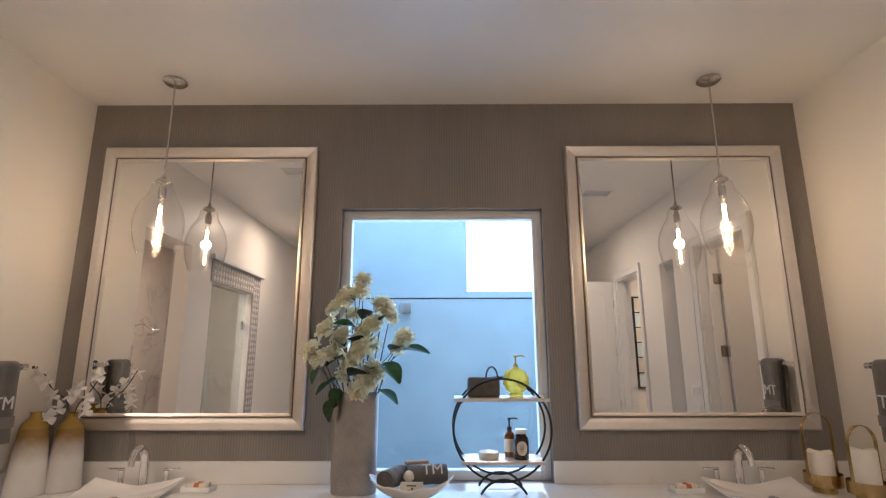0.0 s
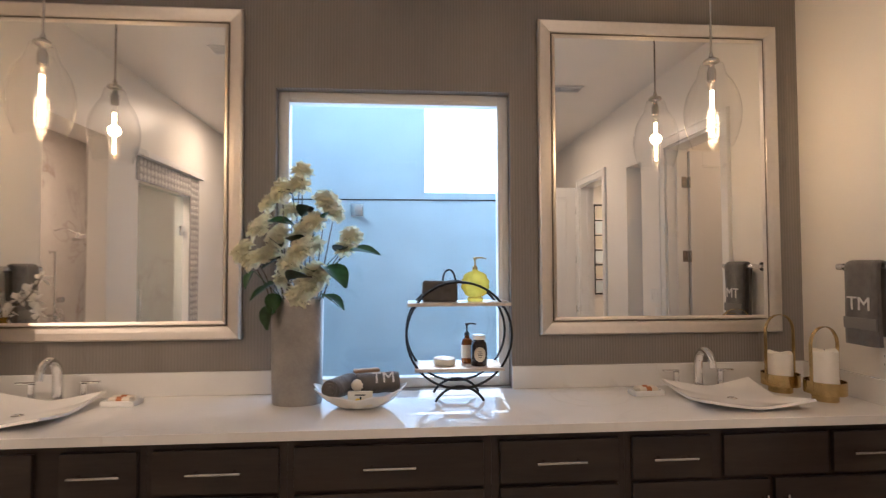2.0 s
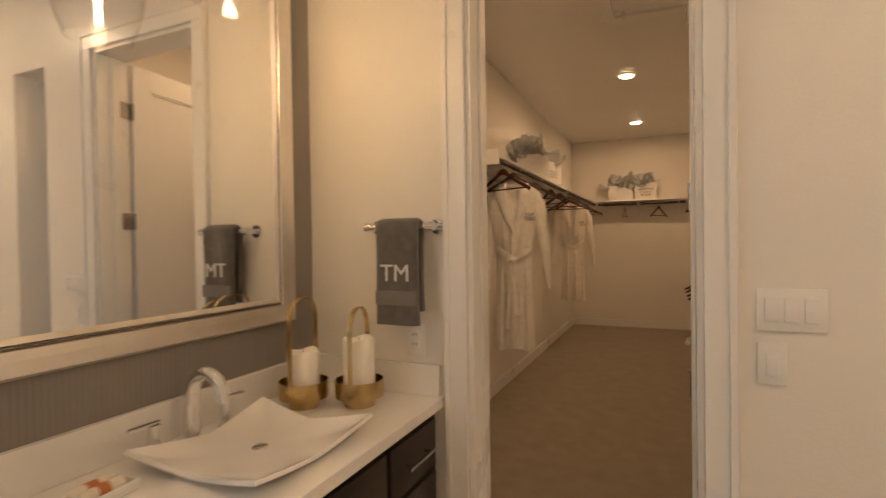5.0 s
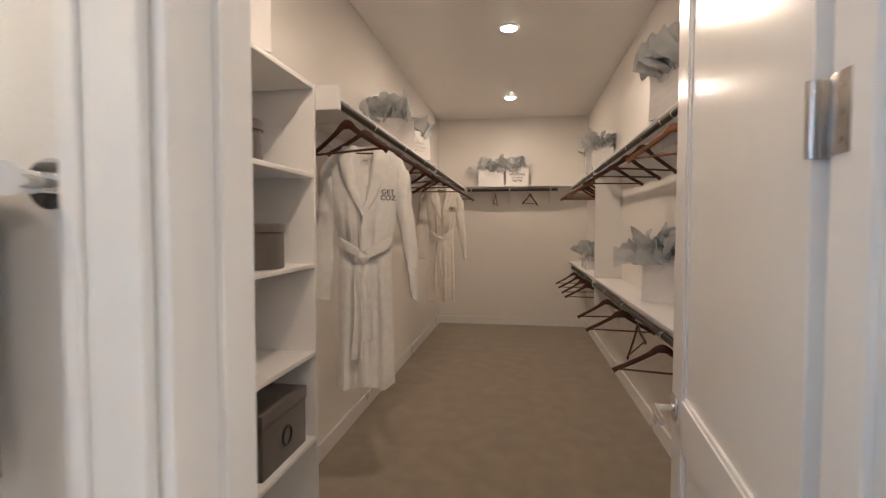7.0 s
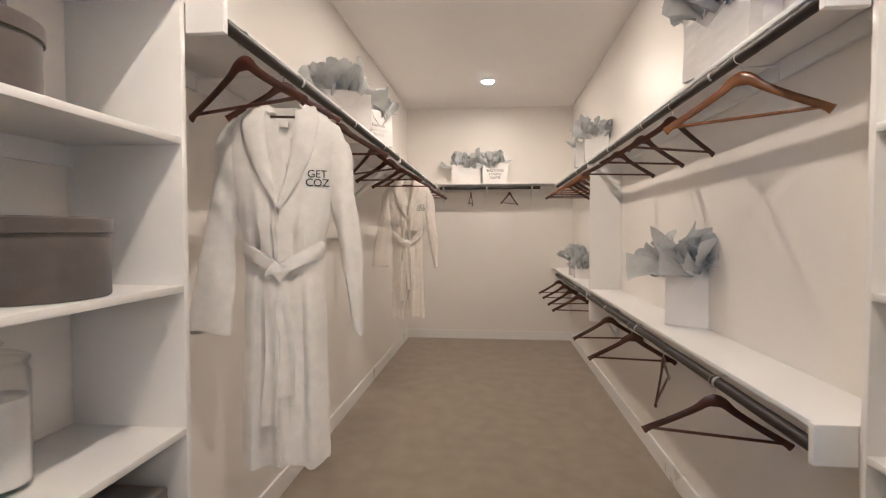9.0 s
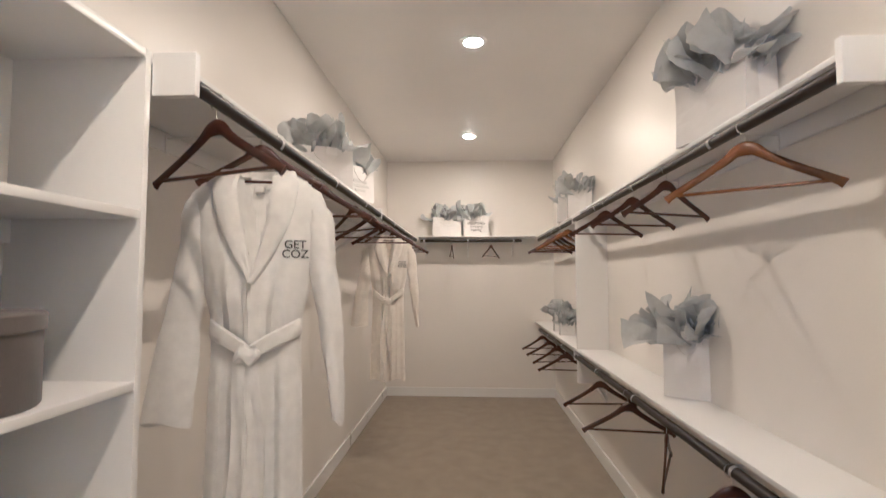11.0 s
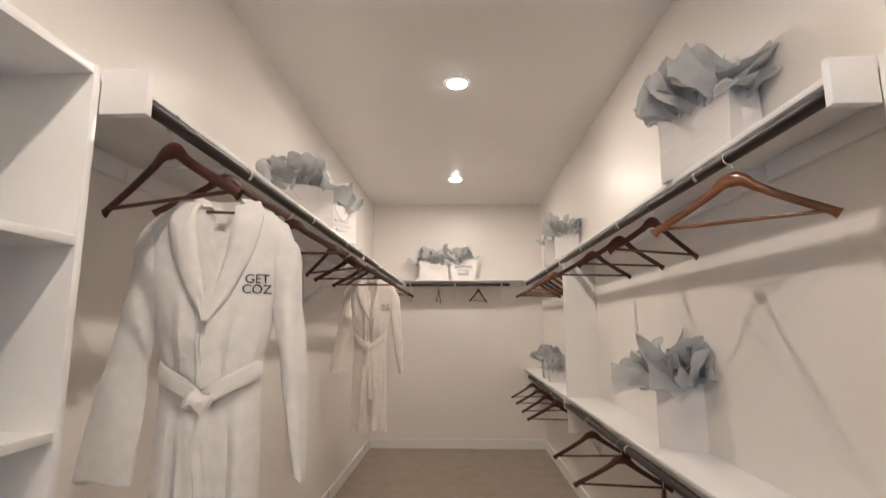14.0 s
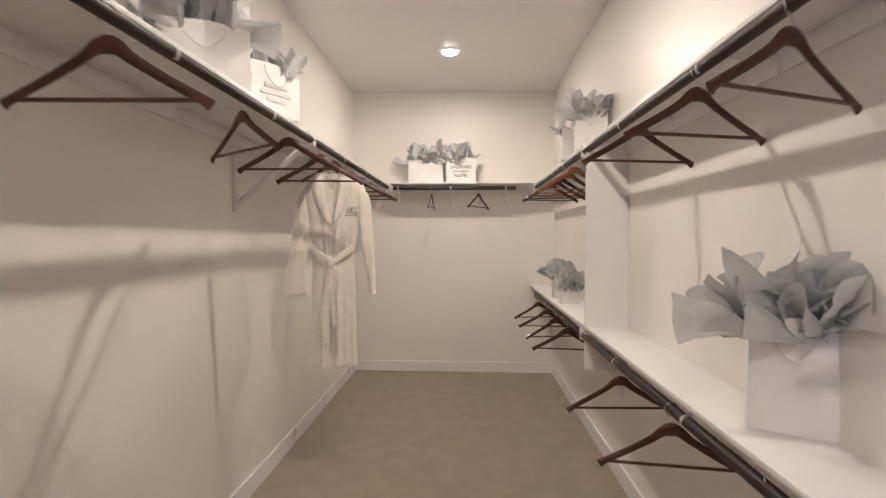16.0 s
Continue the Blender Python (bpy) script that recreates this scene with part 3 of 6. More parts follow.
def front(parent, name, x0, x1, z0, z1, pull=None):
    """A slab front with a slight raised field; pull is 'bar' or an x for an upright one."""
    bm = box(x0, x1, -0.020, 0, z0, z1, 0.003)
    f = part(name, bm, ESPRESSO, parent)
    if pull == "bar":
        bar_pull(f, (x0 + x1) / 2, (z0 + z1) / 2 + 0.003, 0.2 if x1 - x0 > 0.4 else 0.185)
        f.children[-1].location.y = -0.0185
    elif pull is not None:
        bar_pull(f, pull, z1 - 0.13, 0.16, True)
        f.children[-1].location.y = -0.0185
    return f


def cabinet(x0, x1, fronts, label):
    c = thing("vanity_cabinet", (0, FACE, 0), 0, label, "cabinet", "vanity cabinets")
    part("body", box(x0, x1, 0.0, NORTH - FACE - 0.003, 0.1, 0.8315), ESPRESSO, c, smooth=False)
    part("toe_kick", box(x0, x1, 0.06, 0.08, 0.0, 0.099), ESPRESSO_DARK, c, smooth=False)
    for f in fronts:
        front(c, *f)
    return c


def sink_base(x0, x1, inner, order):
    """False front and a drawer above two doors."""
    a, b, cc = order
    m = (x0 + x1) / 2
    cabinet(x0, x1, [
        ("drawer", a[0], a[1], 0.636, 0.800, "bar"), ("false_front", b[0], b[1], 0.636, 0.800, None), ("drawer", cc[0], cc[1], 0.636, 0.800, "bar"),
        ("door", a[0] if a[0] < cc[0] else cc[0], m - 0.012, 0.13, 0.618, m - 0.045), ("door", m + 0.012, cc[1] if cc[1] > a[1] else a[1], 0.13, 0.618, m + 0.045),
    ], "dark espresso sink base cabinet with two doors")


def drawer_base(x0, x1, d0, d1):
    cabinet(x0, x1, [("drawer", d0, d1, 0.636, 0.800, "bar"), ("drawer", d0, d1, 0.385, 0.618, "bar"), ("drawer", d0, d1, 0.13, 0.367, "bar")], "dark espresso drawer cabinet with bar pulls")


drawer_base(-0.6445, -0.125, -0.618, -0.153)
drawer_base(-0.124, 0.666, -0.097, 0.634)
drawer_base(0.667, 1.208, 0.699, 1.179)
sink_base(1.209, EAST - 0.002, 1.8, ((1.237, 1.566), (1.62, 2.07), (2.095, 2.405)))
sink_base(WEST + 0.002, -0.6455, -1.26, ((-1.830, -1.555), (-1.530, -1.043), (-0.947, -0.671)))


# basins, taps, soap
def basin(x, y):
    s = thing("vessel_sink", (x, y, TOP), 0, "white porcelain vessel sink with upswept corners", "sink", "vessel sinks")
    bm = bmesh.new()
    n = 28
    hx, hy = 0.230, 0.212

    def at(u, v, inner):
        e = max(abs(u), abs(v))
        pinch = 1 - 0.10 * (1 - min(abs(u), abs(v)) / max(e, 1e-6)) * e
        corner = (abs(u * v)) ** 1.3
        rim = 0.020 + 0.036 * corner
        q = min(1.0, e) ** 2.2
        if inner:
            return Vector((u * hx * pinch * 0.985, v * hy * pinch * 0.985, 0.009 + (rim - 0.009) * q))
        return Vector((u * hx * pinch * (0.52 + 0.48 * q), v * hy * pinch * (0.52 + 0.48 * q), (rim - 0.010) * max(0, (q - 0.12) / 0.88)))

    grids = []
    for inner in (True, False):
        grids.append([[bm.verts.new(at(2 * i / n - 1, 2 * j / n - 1, inner)) for j in range(n + 1)] for i in range(n + 1)])
    for g in grids:
        for i in range(n):
            for j in range(n):
                bm.faces.new((g[i][j], g[i + 1][j], g[i + 1][j + 1], g[i][j + 1]))
    a, b = grids
    edge = [(i, 0) for i in range(n)] + [(n, j) for j in range(n)] + [(n - i, n) for i in range(n)] + [(0, n - j) for j in range(n)]
    for (i, j), (k, l) in zip(edge, edge[1:] + edge[:1]):
        bm.faces.new((a[i][j], a[k][l], b[k][l], b[i][j]))
    part("bowl", bm, PORCELAIN, s)
    part("drain", lathe([(0, 0.004), (0.018, 0.004), (0.022, 0.001), (0.022, -0.004)], 20, center=(0, 0, 0.0095)), CHROME, s, "chrome drain")


def tap(x, y):
    f = thing("faucet", (x, y, TOP), 0, "polished chrome widespread faucet with lever handles", "faucet", "faucets")
    part("base", lathe([(0, 0.0), (0.026, 0.0), (0.026, 0.008), (0.02, 0.012), (0, 0.012)], 24), CHROME, f)
    pts = curve_points([(0, 0, 0.01), (0, 0.0, 0.10), (0, -0.012, 0.165), (0, -0.055, 0.200), (0, -0.105, 0.180), (0, -0.125, 0.125)], 6)
    part("spout", tube(pts, [0.021 - 0.006 * i / len(pts) for i in range(len(pts))], 16, up=(1, 0, 0), flat=1.15), CHROME, f)
    for s in (-1, 1):
        h = part("handle", lathe([(0, 0.0), (0.024, 0.0), (0.024, 0.006), (0.016, 0.012), (0.014, 0.075), (0.016, 0.085), (0, 0.088)], 20, center=(s * 0.115, 0.0, 0)), CHROME, f)
        part("lever", box(min(s * 0.10, s * 0.185), max(s * 0.10, s * 0.185), -0.009, 0.009, 0.086, 0.095, 0.003), CHROME, h)


def soap_dish(x, y, turn):
    d = thing("soap_dish", (x, y, TOP), turn, "small white ceramic dish with wrapped soap bars", "soap dish", "soap dishes")
    bm = box(-0.075, 0.075, -0.04, 0.04, 0.0, 0.012, 0.005)
    for a in ((-0.075, 0.075, -0.040, -0.033), (-0.075, 0.075, 0.033, 0.040)):
        box(*a, 0.006, 0.026, 0.003, bm)
    for a in ((-0.075, -0.068), (0.068, 0.075)):
        box(*a, -0.0325, 0.0325, 0.006, 0.026, 0.003, bm)
    part("dish", bm, PORCELAIN, d)
    for s in (-1, 1):
        b = part("soap_bar", tube([(-0.05, s * 0.016, 0.027), (-0.045, s * 0.016, 0.027), (0.045, s * 0.016, 0.027), (0.05, s * 0.016, 0.027)], [0.008, 0.014, 0.014, 0.008], 12), SOAP, d, "cream wrapped soap")
        part("band", rod((-0.012, s * 0.016, 0.027), (0.014, s * 0.016, 0.027), 0.0152, 12), ORANGE_BAND, b, "orange paper band")


basin(1.825, 2.858)
basin(-1.27, 2.853)
tap(1.80, 3.085)
tap(-1.265, 3.085)
soap_dish(1.48, 2.99, 5)
soap_dish(-0.945, 3.02, -4)


def candle_holder(x, y, turn, arch, tall, label):
    c = thing("candle_holder", (x, y, TOP), turn, label, "candle holder", "brass candle holders")
    part("base", lathe([(0, 0), (0.052, 0), (0.052, 0.040), (0.049, 0.040), (0.049, 0.004)], 32), BRASS, c)
    part("dish", lathe([(0.05, 0.034), (0.083, 0.034), (0.083, 0.090), (0.080, 0.090), (0.080, 0.038), (0, 0.038)], 36), BRASS, c)
    pts = [(-0.082, 0, 0.05)] + [(0.082 * math.cos(a), 0, arch - 0.082 + 0.082 * math.sin(a)) for a in [math.pi * (1 - k / 18) for k in range(19)]] + [(0.082, 0, 0.05)]
    part("handle", strap(pts, 0.008, 0.0014), BRASS, c, "thin arched brass strap")
    bm = lathe([(0, 0), (0.054, 0), (0.054, tall - 0.006), (0.051, tall), (0.042, tall - 0.004), (0, tall - 0.014)], 32, center=(0, 0, 0.0385))
    for v in bm.verts:
        if v.co.z > 0.04 + tall - 0.02:
            v.co.z += 0.006 * math.sin(3 * math.atan2(v.co.y, v.co.x) + x)
    k = part("candle", bm, WAX, c, "ivory pillar candle")
    part("wick", rod((0, 0, 0.0385 + tall - 0.016), (0.001, 0, 0.0385 + tall + 0.004), 0.0012, 6), INK, k, "black wick")


def strap(pts, half, t):
    """A flat band along points in the xz plane, half its width along y."""
    bm = bmesh.new()
    ps = [Vector(p) for p in pts]
    rings = []
    for i, p in enumerate(ps):
        d = (ps[min(i + 1, len(ps) - 1)] - ps[max(i - 1, 0)]).normalized()
        nrm = Vector((-d.z, 0, d.x)) * t
        rings.append([bm.verts.new(p + q) for q in (nrm + Vector((0, -half, 0)), nrm + Vector((0, half, 0)), -nrm + Vector((0, half, 0)), -nrm + Vector((0, -half, 0)))])
    for a, b in zip(rings, rings[1:]):
        for k in range(4):
            bm.faces.new((a[k], a[(k + 1) % 4], b[(k + 1) % 4], b[k]))
    bm.faces.new(rings[0]), bm.faces.new(rings[-1])
    return bm


candle_holder(2.165, 2.992, 8, 0.375, 0.152, "tall-arched brass holder with a short ivory candle")
candle_holder(2.248, 2.822, 12, 0.335, 0.190, "brass holder with an ivory pillar candle on the counter")


# towels on bars
def towel_bar(side, y0, y1, z):
    wx = EAST if side > 0 else WEST
    bx = wx - side * 0.07
    b = thing("towel_bar", (0, 0, 0), 0, "short polished chrome towel bar on the wall", "towel bar", "towel bars")
    part("rail", rod((bx, y0 - 0.012, z), (bx, y1 + 0.012, z), 0.009, 14), CHROME, b)
    for y in (y0, y1):
        bm = rod((wx - side * 0.001, y, z), (wx - side * 0.010, y, z), 0.027, 24)
        rod((wx - side * 0.008, y, z), (bx, y, z), 0.012, 16, bm)
        rod((bx + side * 0.001, y - 0.016, z), (bx + side * 0.001, y + 0.016, z), 0.0165, 16, bm)
        part("bracket", bm, CHROME, b)
    t = thing("hand_towel", (bx, (y0 + y1) / 2 - 0.005, z), 0, "grey folded hand towel embroidered with two letters", "towel", "hand towels")
    w, front_len, back_len = 0.083, 0.345, 0.30
    bm = bmesh.new()
    prof = []
    for k in range(14):
        prof.append((-0.026, -back_len + back_len * k / 13))
    for k in range(1, 8):
        a = math.pi * k / 8
        prof.append((-0.026 * math.cos(a), 0.020 * math.sin(a)))
    for k in range(20):
        prof.append((0.026, -front_len * k / 19))
    nn = 14
    thick = 0.011
    outer, inner = [], []
    for i, (px, pz) in enumerate(prof):
        i0, i1 = prof[max(i - 1, 0)], prof[min(i + 1, len(prof) - 1)]
        d = Vector((i1[0] - i0[0], i1[1] - i0[1])).normalized()
        nx, nz = -d.y, d.x
        ro, ri = [], []
        for j in range(nn + 1):
            v = 2 * j / nn - 1
            wob = 0.004 * noise.noise((px * 20, v * 2.2, pz * 6 + side)) + 0.003 * math.sin(v * 4 + pz * 9)
            ww = w * (1 + 0.04 * math.sin(pz * 8))
            edge = 1 - 0.65 * max(0, (abs(v) - 0.85) / 0.15)
            ro.append(bm.verts.new((-side * (px + nx * thick * edge + wob), v * ww, pz + nz * thick * edge)))
            ri.append(bm.verts.new((-side * (px * 0.45 + wob), v * ww, pz)))
        outer.append(ro), inner.append(ri)
    for g in (outer, inner):
        for i in range(len(g) - 1):
            for j in range(nn):
                bm.faces.new((g[i][j], g[i + 1][j], g[i + 1][j + 1], g[i][j + 1]))
    for i in range(len(outer) - 1):
        for j in (0, nn):
            bm.faces.new((outer[i][j], outer[i + 1][j], inner[i + 1][j], inner[i][j]))
    for i in (0, len(outer) - 1):
        for j in range(nn):
            bm.faces.new((outer[i][j], outer[i][j + 1], inner[i][j + 1], inner[i][j]))
    part("cloth", bm, TOWEL, t)
    bx2 = -side * 0.0415
    part("band", box(min(bx2, bx2 + side * 0.008), max(bx2, bx2 + side * 0.008), -w * 0.97, w * 0.97, -0.275, -0.225, 0.002), TOWEL_BAND, t, "smooth woven grey band")
    m = Matrix.Translation((-side * 0.0425, 0, -0.165)) @ (Matrix.Rotation(radians(-90), 4, "Z") if side > 0 else Matrix.Rotation(radians(90), 4, "Z")) @ Matrix.Rotation(radians(90), 4, "X")
    lettering("letters", "TM", 0.085, STITCH, t, m, 0.0015, "pale grey embroidered letters TM")


towel_bar(1, 2.605, 2.85, 1.48)
towel_bar(-1, 2.605, 2.85, 1.48)


# pendants
def pendant(x, y):
    p = thing("pendant_light", (x, y, CEIL), 0, "clear glass pendant with a glowing tube bulb", "pendant light", "pendants")
    part("canopy", lathe([(0, 0), (0.062, 0), (0.064, -0.012), (0.05, -0.024), (0.012, -0.030), (0, -0.030)], 32), NICKEL, p)
    part("stem", rod((0, 0, -0.028), (0, 0, -0.56), 0.005, 10), NICKEL, p)
    part("cap", lathe([(0, -0.55), (0.008, -0.555), (0.012, -0.575), (0.034, -0.590), (0.036, -0.602), (0.014, -0.612), (0.012, -0.625), (0.020, -0.64), (0.020, -0.69), (0.0, -0.692)], 24), NICKEL, p, "stepped nickel cap")
    prof = [(0.034, -0.600), (0.050, -0.612), (0.058, -0.64), (0.062, -0.665), (0.085, -0.70), (0.108, -0.75), (0.121, -0.81), (0.123, -0.865), (0.112, -0.93), (0.094, -0.985), (0.089, -1.0)]
    prof = [(v.x, v.y) for v in [Vector((q[0], q[1])) for q in [(w.x, w.z) for w in curve_points([(a, 0, b) for a, b in prof], 3)]]]
    bm = lathe(prof, 40)
    g = part("globe", bm, CLEAR, p, "clear blown glass globe, open below")
    g.visible_shadow = False
    b = part("bulb", lathe([(0, -0.69), (0.013, -0.692), (0.016, -0.72), (0.018, -0.80), (0.015, -0.93), (0.008, -0.985), (0, -0.99)], 20), CLEAR, p, "clear tubular bulb")
    b.visible_shadow = False
    fb = bmesh.new()
    for k in range(4):
        a = math.pi / 2 * k
        rod((0.007 * math.cos(a), 0.007 * math.sin(a), -0.735), (0.004 * math.cos(a + 0.5), 0.004 * math.sin(a + 0.5), -0.955), 0.0030, 6, fb)
    f = part("filament", fb, FILAMENT, b, "glowing filament")
    f.visible_shadow = False


for px, py in PENDANTS:
    pendant(px, py)


# ring stand with its things
def ring_points(cx, y, cz, r, n=48):
    return [(cx + r * math.cos(2 * math.pi * k / n), y, cz + r * math.sin(2 * math.pi * k / n)) for k in range(n)]


st = thing("ring_stand", (0.575, 3.02, TOP), 0, "two-tier stand of black iron rings with stone shelves", "stand")
for y in (-0.085, 0.085):
    part("ring", tube(ring_points(0, y, 0.303, 0.243), 0.0058, 10, closed=True, up=(0, 1, 0)), BLACK_IRON, st)
    pts = [(0.125 * math.sin(a), y, -0.055 + 0.125 * math.cos(a)) for a in [radians(-62 + 124 * k / 20) for k in range(21)]]
    part("foot", tube(pts, 0.0062, 10, up=(0, 1, 0)), BLACK_IRON, st, "arched iron foot")
part("top_shelf", box(-0.238, 0.238, -0.105, 0.105, 0.436, 0.452, 0.003), STONE_SHELF, st)
part("lower_shelf", box(-0.205, 0.205, -0.105, 0.105, 0.140, 0.156, 0.003), STONE_SHELF, st)
for s in (-1, 1):
    for z, w in ((0.434, 0.20), (0.138, 0.17)):
        part("crossbar", rod((s * w, -0.085, z - 0.004), (s * w, 0.085, z - 0.004), 0.004, 8), BLACK_IRON, st)
SX, SY = 0.575, 3.02


def pump(parent, z, neck, mat, spout=0.045, turn=20):
    h = part("pump", lathe([(neck, z), (neck, z + 0.012), (0.008, z + 0.016), (0.0045, z + 0.018), (0.0045, z + 0.045), (0.009, z + 0.048), (0.009, z + 0.058), (0, z + 0.06)], 20), mat, parent, "pump top")
    a = radians(turn)
    part("nozzle", tube([(0, 0, z + 0.055), (spout * 0.6 * math.cos(a), spout * 0.6 * math.sin(a), z + 0.056), (spout * math.cos(a), spout * math.sin(a), z + 0.052)], [0.005, 0.004, 0.003], 8), mat, h)


yb = thing("soap_dispenser", (SX + 0.085, SY + 0.0, TOP + 0.4525), 0, "ribbed yellow glass soap dispenser on the top shelf", "soap dispenser")
bm = bmesh.new()
lathe([(0, 0), (0.036, 0), (0.038, 0.012), (0.030, 0.020)], 32, bm)
n = 48
prev = None
for i in range(17):
    z = 0.018 + 0.125 * i / 16
    u = (z - 0.018) / 0.125 * 2 - 1
    r = 0.060 * math.sqrt(max(0.05, 1 - 0.94 * u * u)) + 0.004
    ring = [bm.verts.new(((r + 0.007 * abs(math.sin(12 * math.pi * k / n)) * abs(math.sin(i * 0.8))) * math.cos(2 * math.pi * k / n), 0.62 * (r + 0.007 * abs(math.sin(12 * math.pi * k / n)) * abs(math.sin(i * 0.8))) * math.sin(2 * math.pi * k / n), z)) for k in range(n)]
    if prev:
        for k in range(n):
            bm.faces.new((prev[k], prev[(k + 1) % n], ring[(k + 1) % n], ring[k]))
    prev = ring
lathe([(0.018, 0.140), (0.014, 0.150), (0.0, 0.152)], 24, bm)
part("bottle", bm, YELLOW_GLASS, yb)
pump(yb, 0.151, 0.013, BRASS, 0.055, 10)

bask = thing("small_basket", (SX - 0.085, SY + 0.01, TOP + 0.4525), 0, "small dark grey cloth basket with a looped handle", "basket")
bb = box(-0.082, 0.082, -0.05, 0.05, 0.0, 0.098, 0.012, seg=3)
for v in bb.verts:
    v.co.x *= 1 + 0.05 * (0.5 - v.co.z * 8)
    v.co.z += 0.006 * noise.noise((v.co.x * 14, v.co.y * 14, 1))
part("body", bb, TOWEL, bask)
part("handle", strap([(0.045 + 0.030 * math.cos(a) , 0, 0.095 + 0.055 * math.sin(a)) for a in [math.pi * k / 14 for k in range(15)]], 0.012, 0.004), PLASTIC_BLACK, bask, "dark leather loop handle")

ab = thing("amber_bottle", (SX + 0.048, SY + 0.03, TOP + 0.1565), 0, "amber glass pump bottle with a pale label", "bottle")
part("bottle", lathe([(0, 0), (0.027, 0), (0.028, 0.004), (0.028, 0.095), (0.024, 0.112), (0.012, 0.120), (0.012, 0.130), (0, 0.130)], 28), AMBER_GLASS, ab)
part("label", lathe([(0.0284, 0.025), (0.0286, 0.027), (0.0286, 0.085), (0.0284, 0.087)], 28), LABEL_CREAM, ab, "pale paper label")
pump(ab, 0.130, 0.013, PLASTIC_BLACK, 0.045, 5)
dj = thing("dark_jar", (SX + 0.096, SY - 0.035, TOP + 0.1565), 0, "dark glass jar with an oval label and pale lid", "jar")
part("jar", lathe([(0, 0), (0.036, 0), (0.039, 0.005), (0.039, 0.085), (0.034, 0.105), (0.026, 0.112), (0.026, 0.122), (0, 0.122)], 32), DARK_JAR, dj)
part("lid", lathe([(0, 0.142), (0.029, 0.142), (0.031, 0.139), (0.031, 0.121), (0.027, 0.120)], 32), PORCELAIN, dj, "pale screw lid")
lab = bmesh.new()
rim, mid = [], None
for k in range(28):
    a = 2 * math.pi * k / 28
    t = 0.72 * math.cos(a) - math.pi / 2
    rim.append(lab.verts.new((0.0396 * math.cos(t), 0.0396 * math.sin(t), 0.055 + 0.034 * math.sin(a))))
ctr = lab.verts.new((0, -0.0398, 0.055))
for k in range(28):
    t2 = rim[k].co.copy()
    lab.faces.new((ctr, rim[k], rim[(k + 1) % 28]))
bmesh.ops.subdivide_edges(lab, edges=lab.edges[:], cuts=2, use_grid_fill=True)
for v in lab.verts:
    d = math.hypot(v.co.x, v.co.y)
    v.co.x, v.co.y = v.co.x / d * 0.0397, v.co.y / d * 0.0397
part("label", lab, LABEL_CREAM, dj, "oval cream paper label")
lb2 = bmesh.new()
for k, (w, z) in enumerate(((0.016, 0.068), (0.022, 0.058), (0.020, 0.050), (0.012, 0.041))):
    box(-w / 2, w / 2, -0.0407, -0.0385, z - 0.0015, z + 0.0015, bm=lb2)
part("print", lb2, INK, dj, "dark unreadable print", smooth=False)
rd = thing("round_soap_tin", (SX - 0.065, SY - 0.02, TOP + 0.1565), 0, "round pale pleated soap wrapped in paper", "soap")
bm = lathe([(0, 0), (0.045, 0), (0.052, 0.008), (0.052, 0.024), (0.047, 0.032)], 48)
part("tin", bm, LABEL_CREAM, rd)
bm = bmesh.new()
rings = []
for r in (0.050, 0.040, 0.028, 0.014, 0.004):
    rings.append([bm.verts.new((r * math.cos(2 * math.pi * k / 60 + (0.05 - r) * 9), r * math.sin(2 * math.pi * k / 60 + (0.05 - r) * 9), 0.031 + (0.05 - r) * 0.22 + (0.0025 if k % 2 else -0.0015) * (r / 0.05))) for k in range(60)])
for a, b in zip(rings, rings[1:]):
    for k in range(60):
        bm.faces.new((a[k], a[(k + 1) % 60], b[(k + 1) % 60], b[k]))
bm.faces.new(rings[-1])
part("pleated_top", bm, PORCELAIN, rd, "pleated white paper top")


# bowl of rolled towels
bw = thing("shell_bowl", (0.125, 2.90, TOP), -3, "white scalloped ceramic bowl on the counter", "bowl")
bm = bmesh.new()
nu, nr = 64, 10
grids = []
for lay in (0, 1):
    rows_ = []
    for i in range(nr + 1):
        f = i / nr
        ring = []
        for k in range(nu):
            a = 2 * math.pi * k / nu
            sc = 1 + 0.05 * f * f * math.sin(9 * a)
            rx, ry = (0.055 + 0.145 * f) * sc, (0.040 + 0.085 * f) * sc
            z = 0.006 + 0.058 * f ** 1.7 + 0.030 * f ** 3 * abs(math.cos(a)) ** 2 + 0.006 * f * math.sin(9 * a)
            ring.append(bm.verts.new((rx * math.cos(a), ry * math.sin(a), z if lay == 0 else max(0, z - 0.006))))
        rows_.append(ring)
    grids.append(rows_)
for g in grids:
    for a, b in zip(g, g[1:]):
        for k in range(nu):
            bm.faces.new((a[k], a[(k + 1) % nu], b[(k + 1) % nu], b[k]))
    bm.faces.new(g[0])
for k in range(nu):
    bm.faces.new((grids[0][-1][k], grids[0][-1][(k + 1) % nu], grids[1][-1][(k + 1) % nu], grids[1][-1][k]))
part("bowl", bm, PORCELAIN, bw)


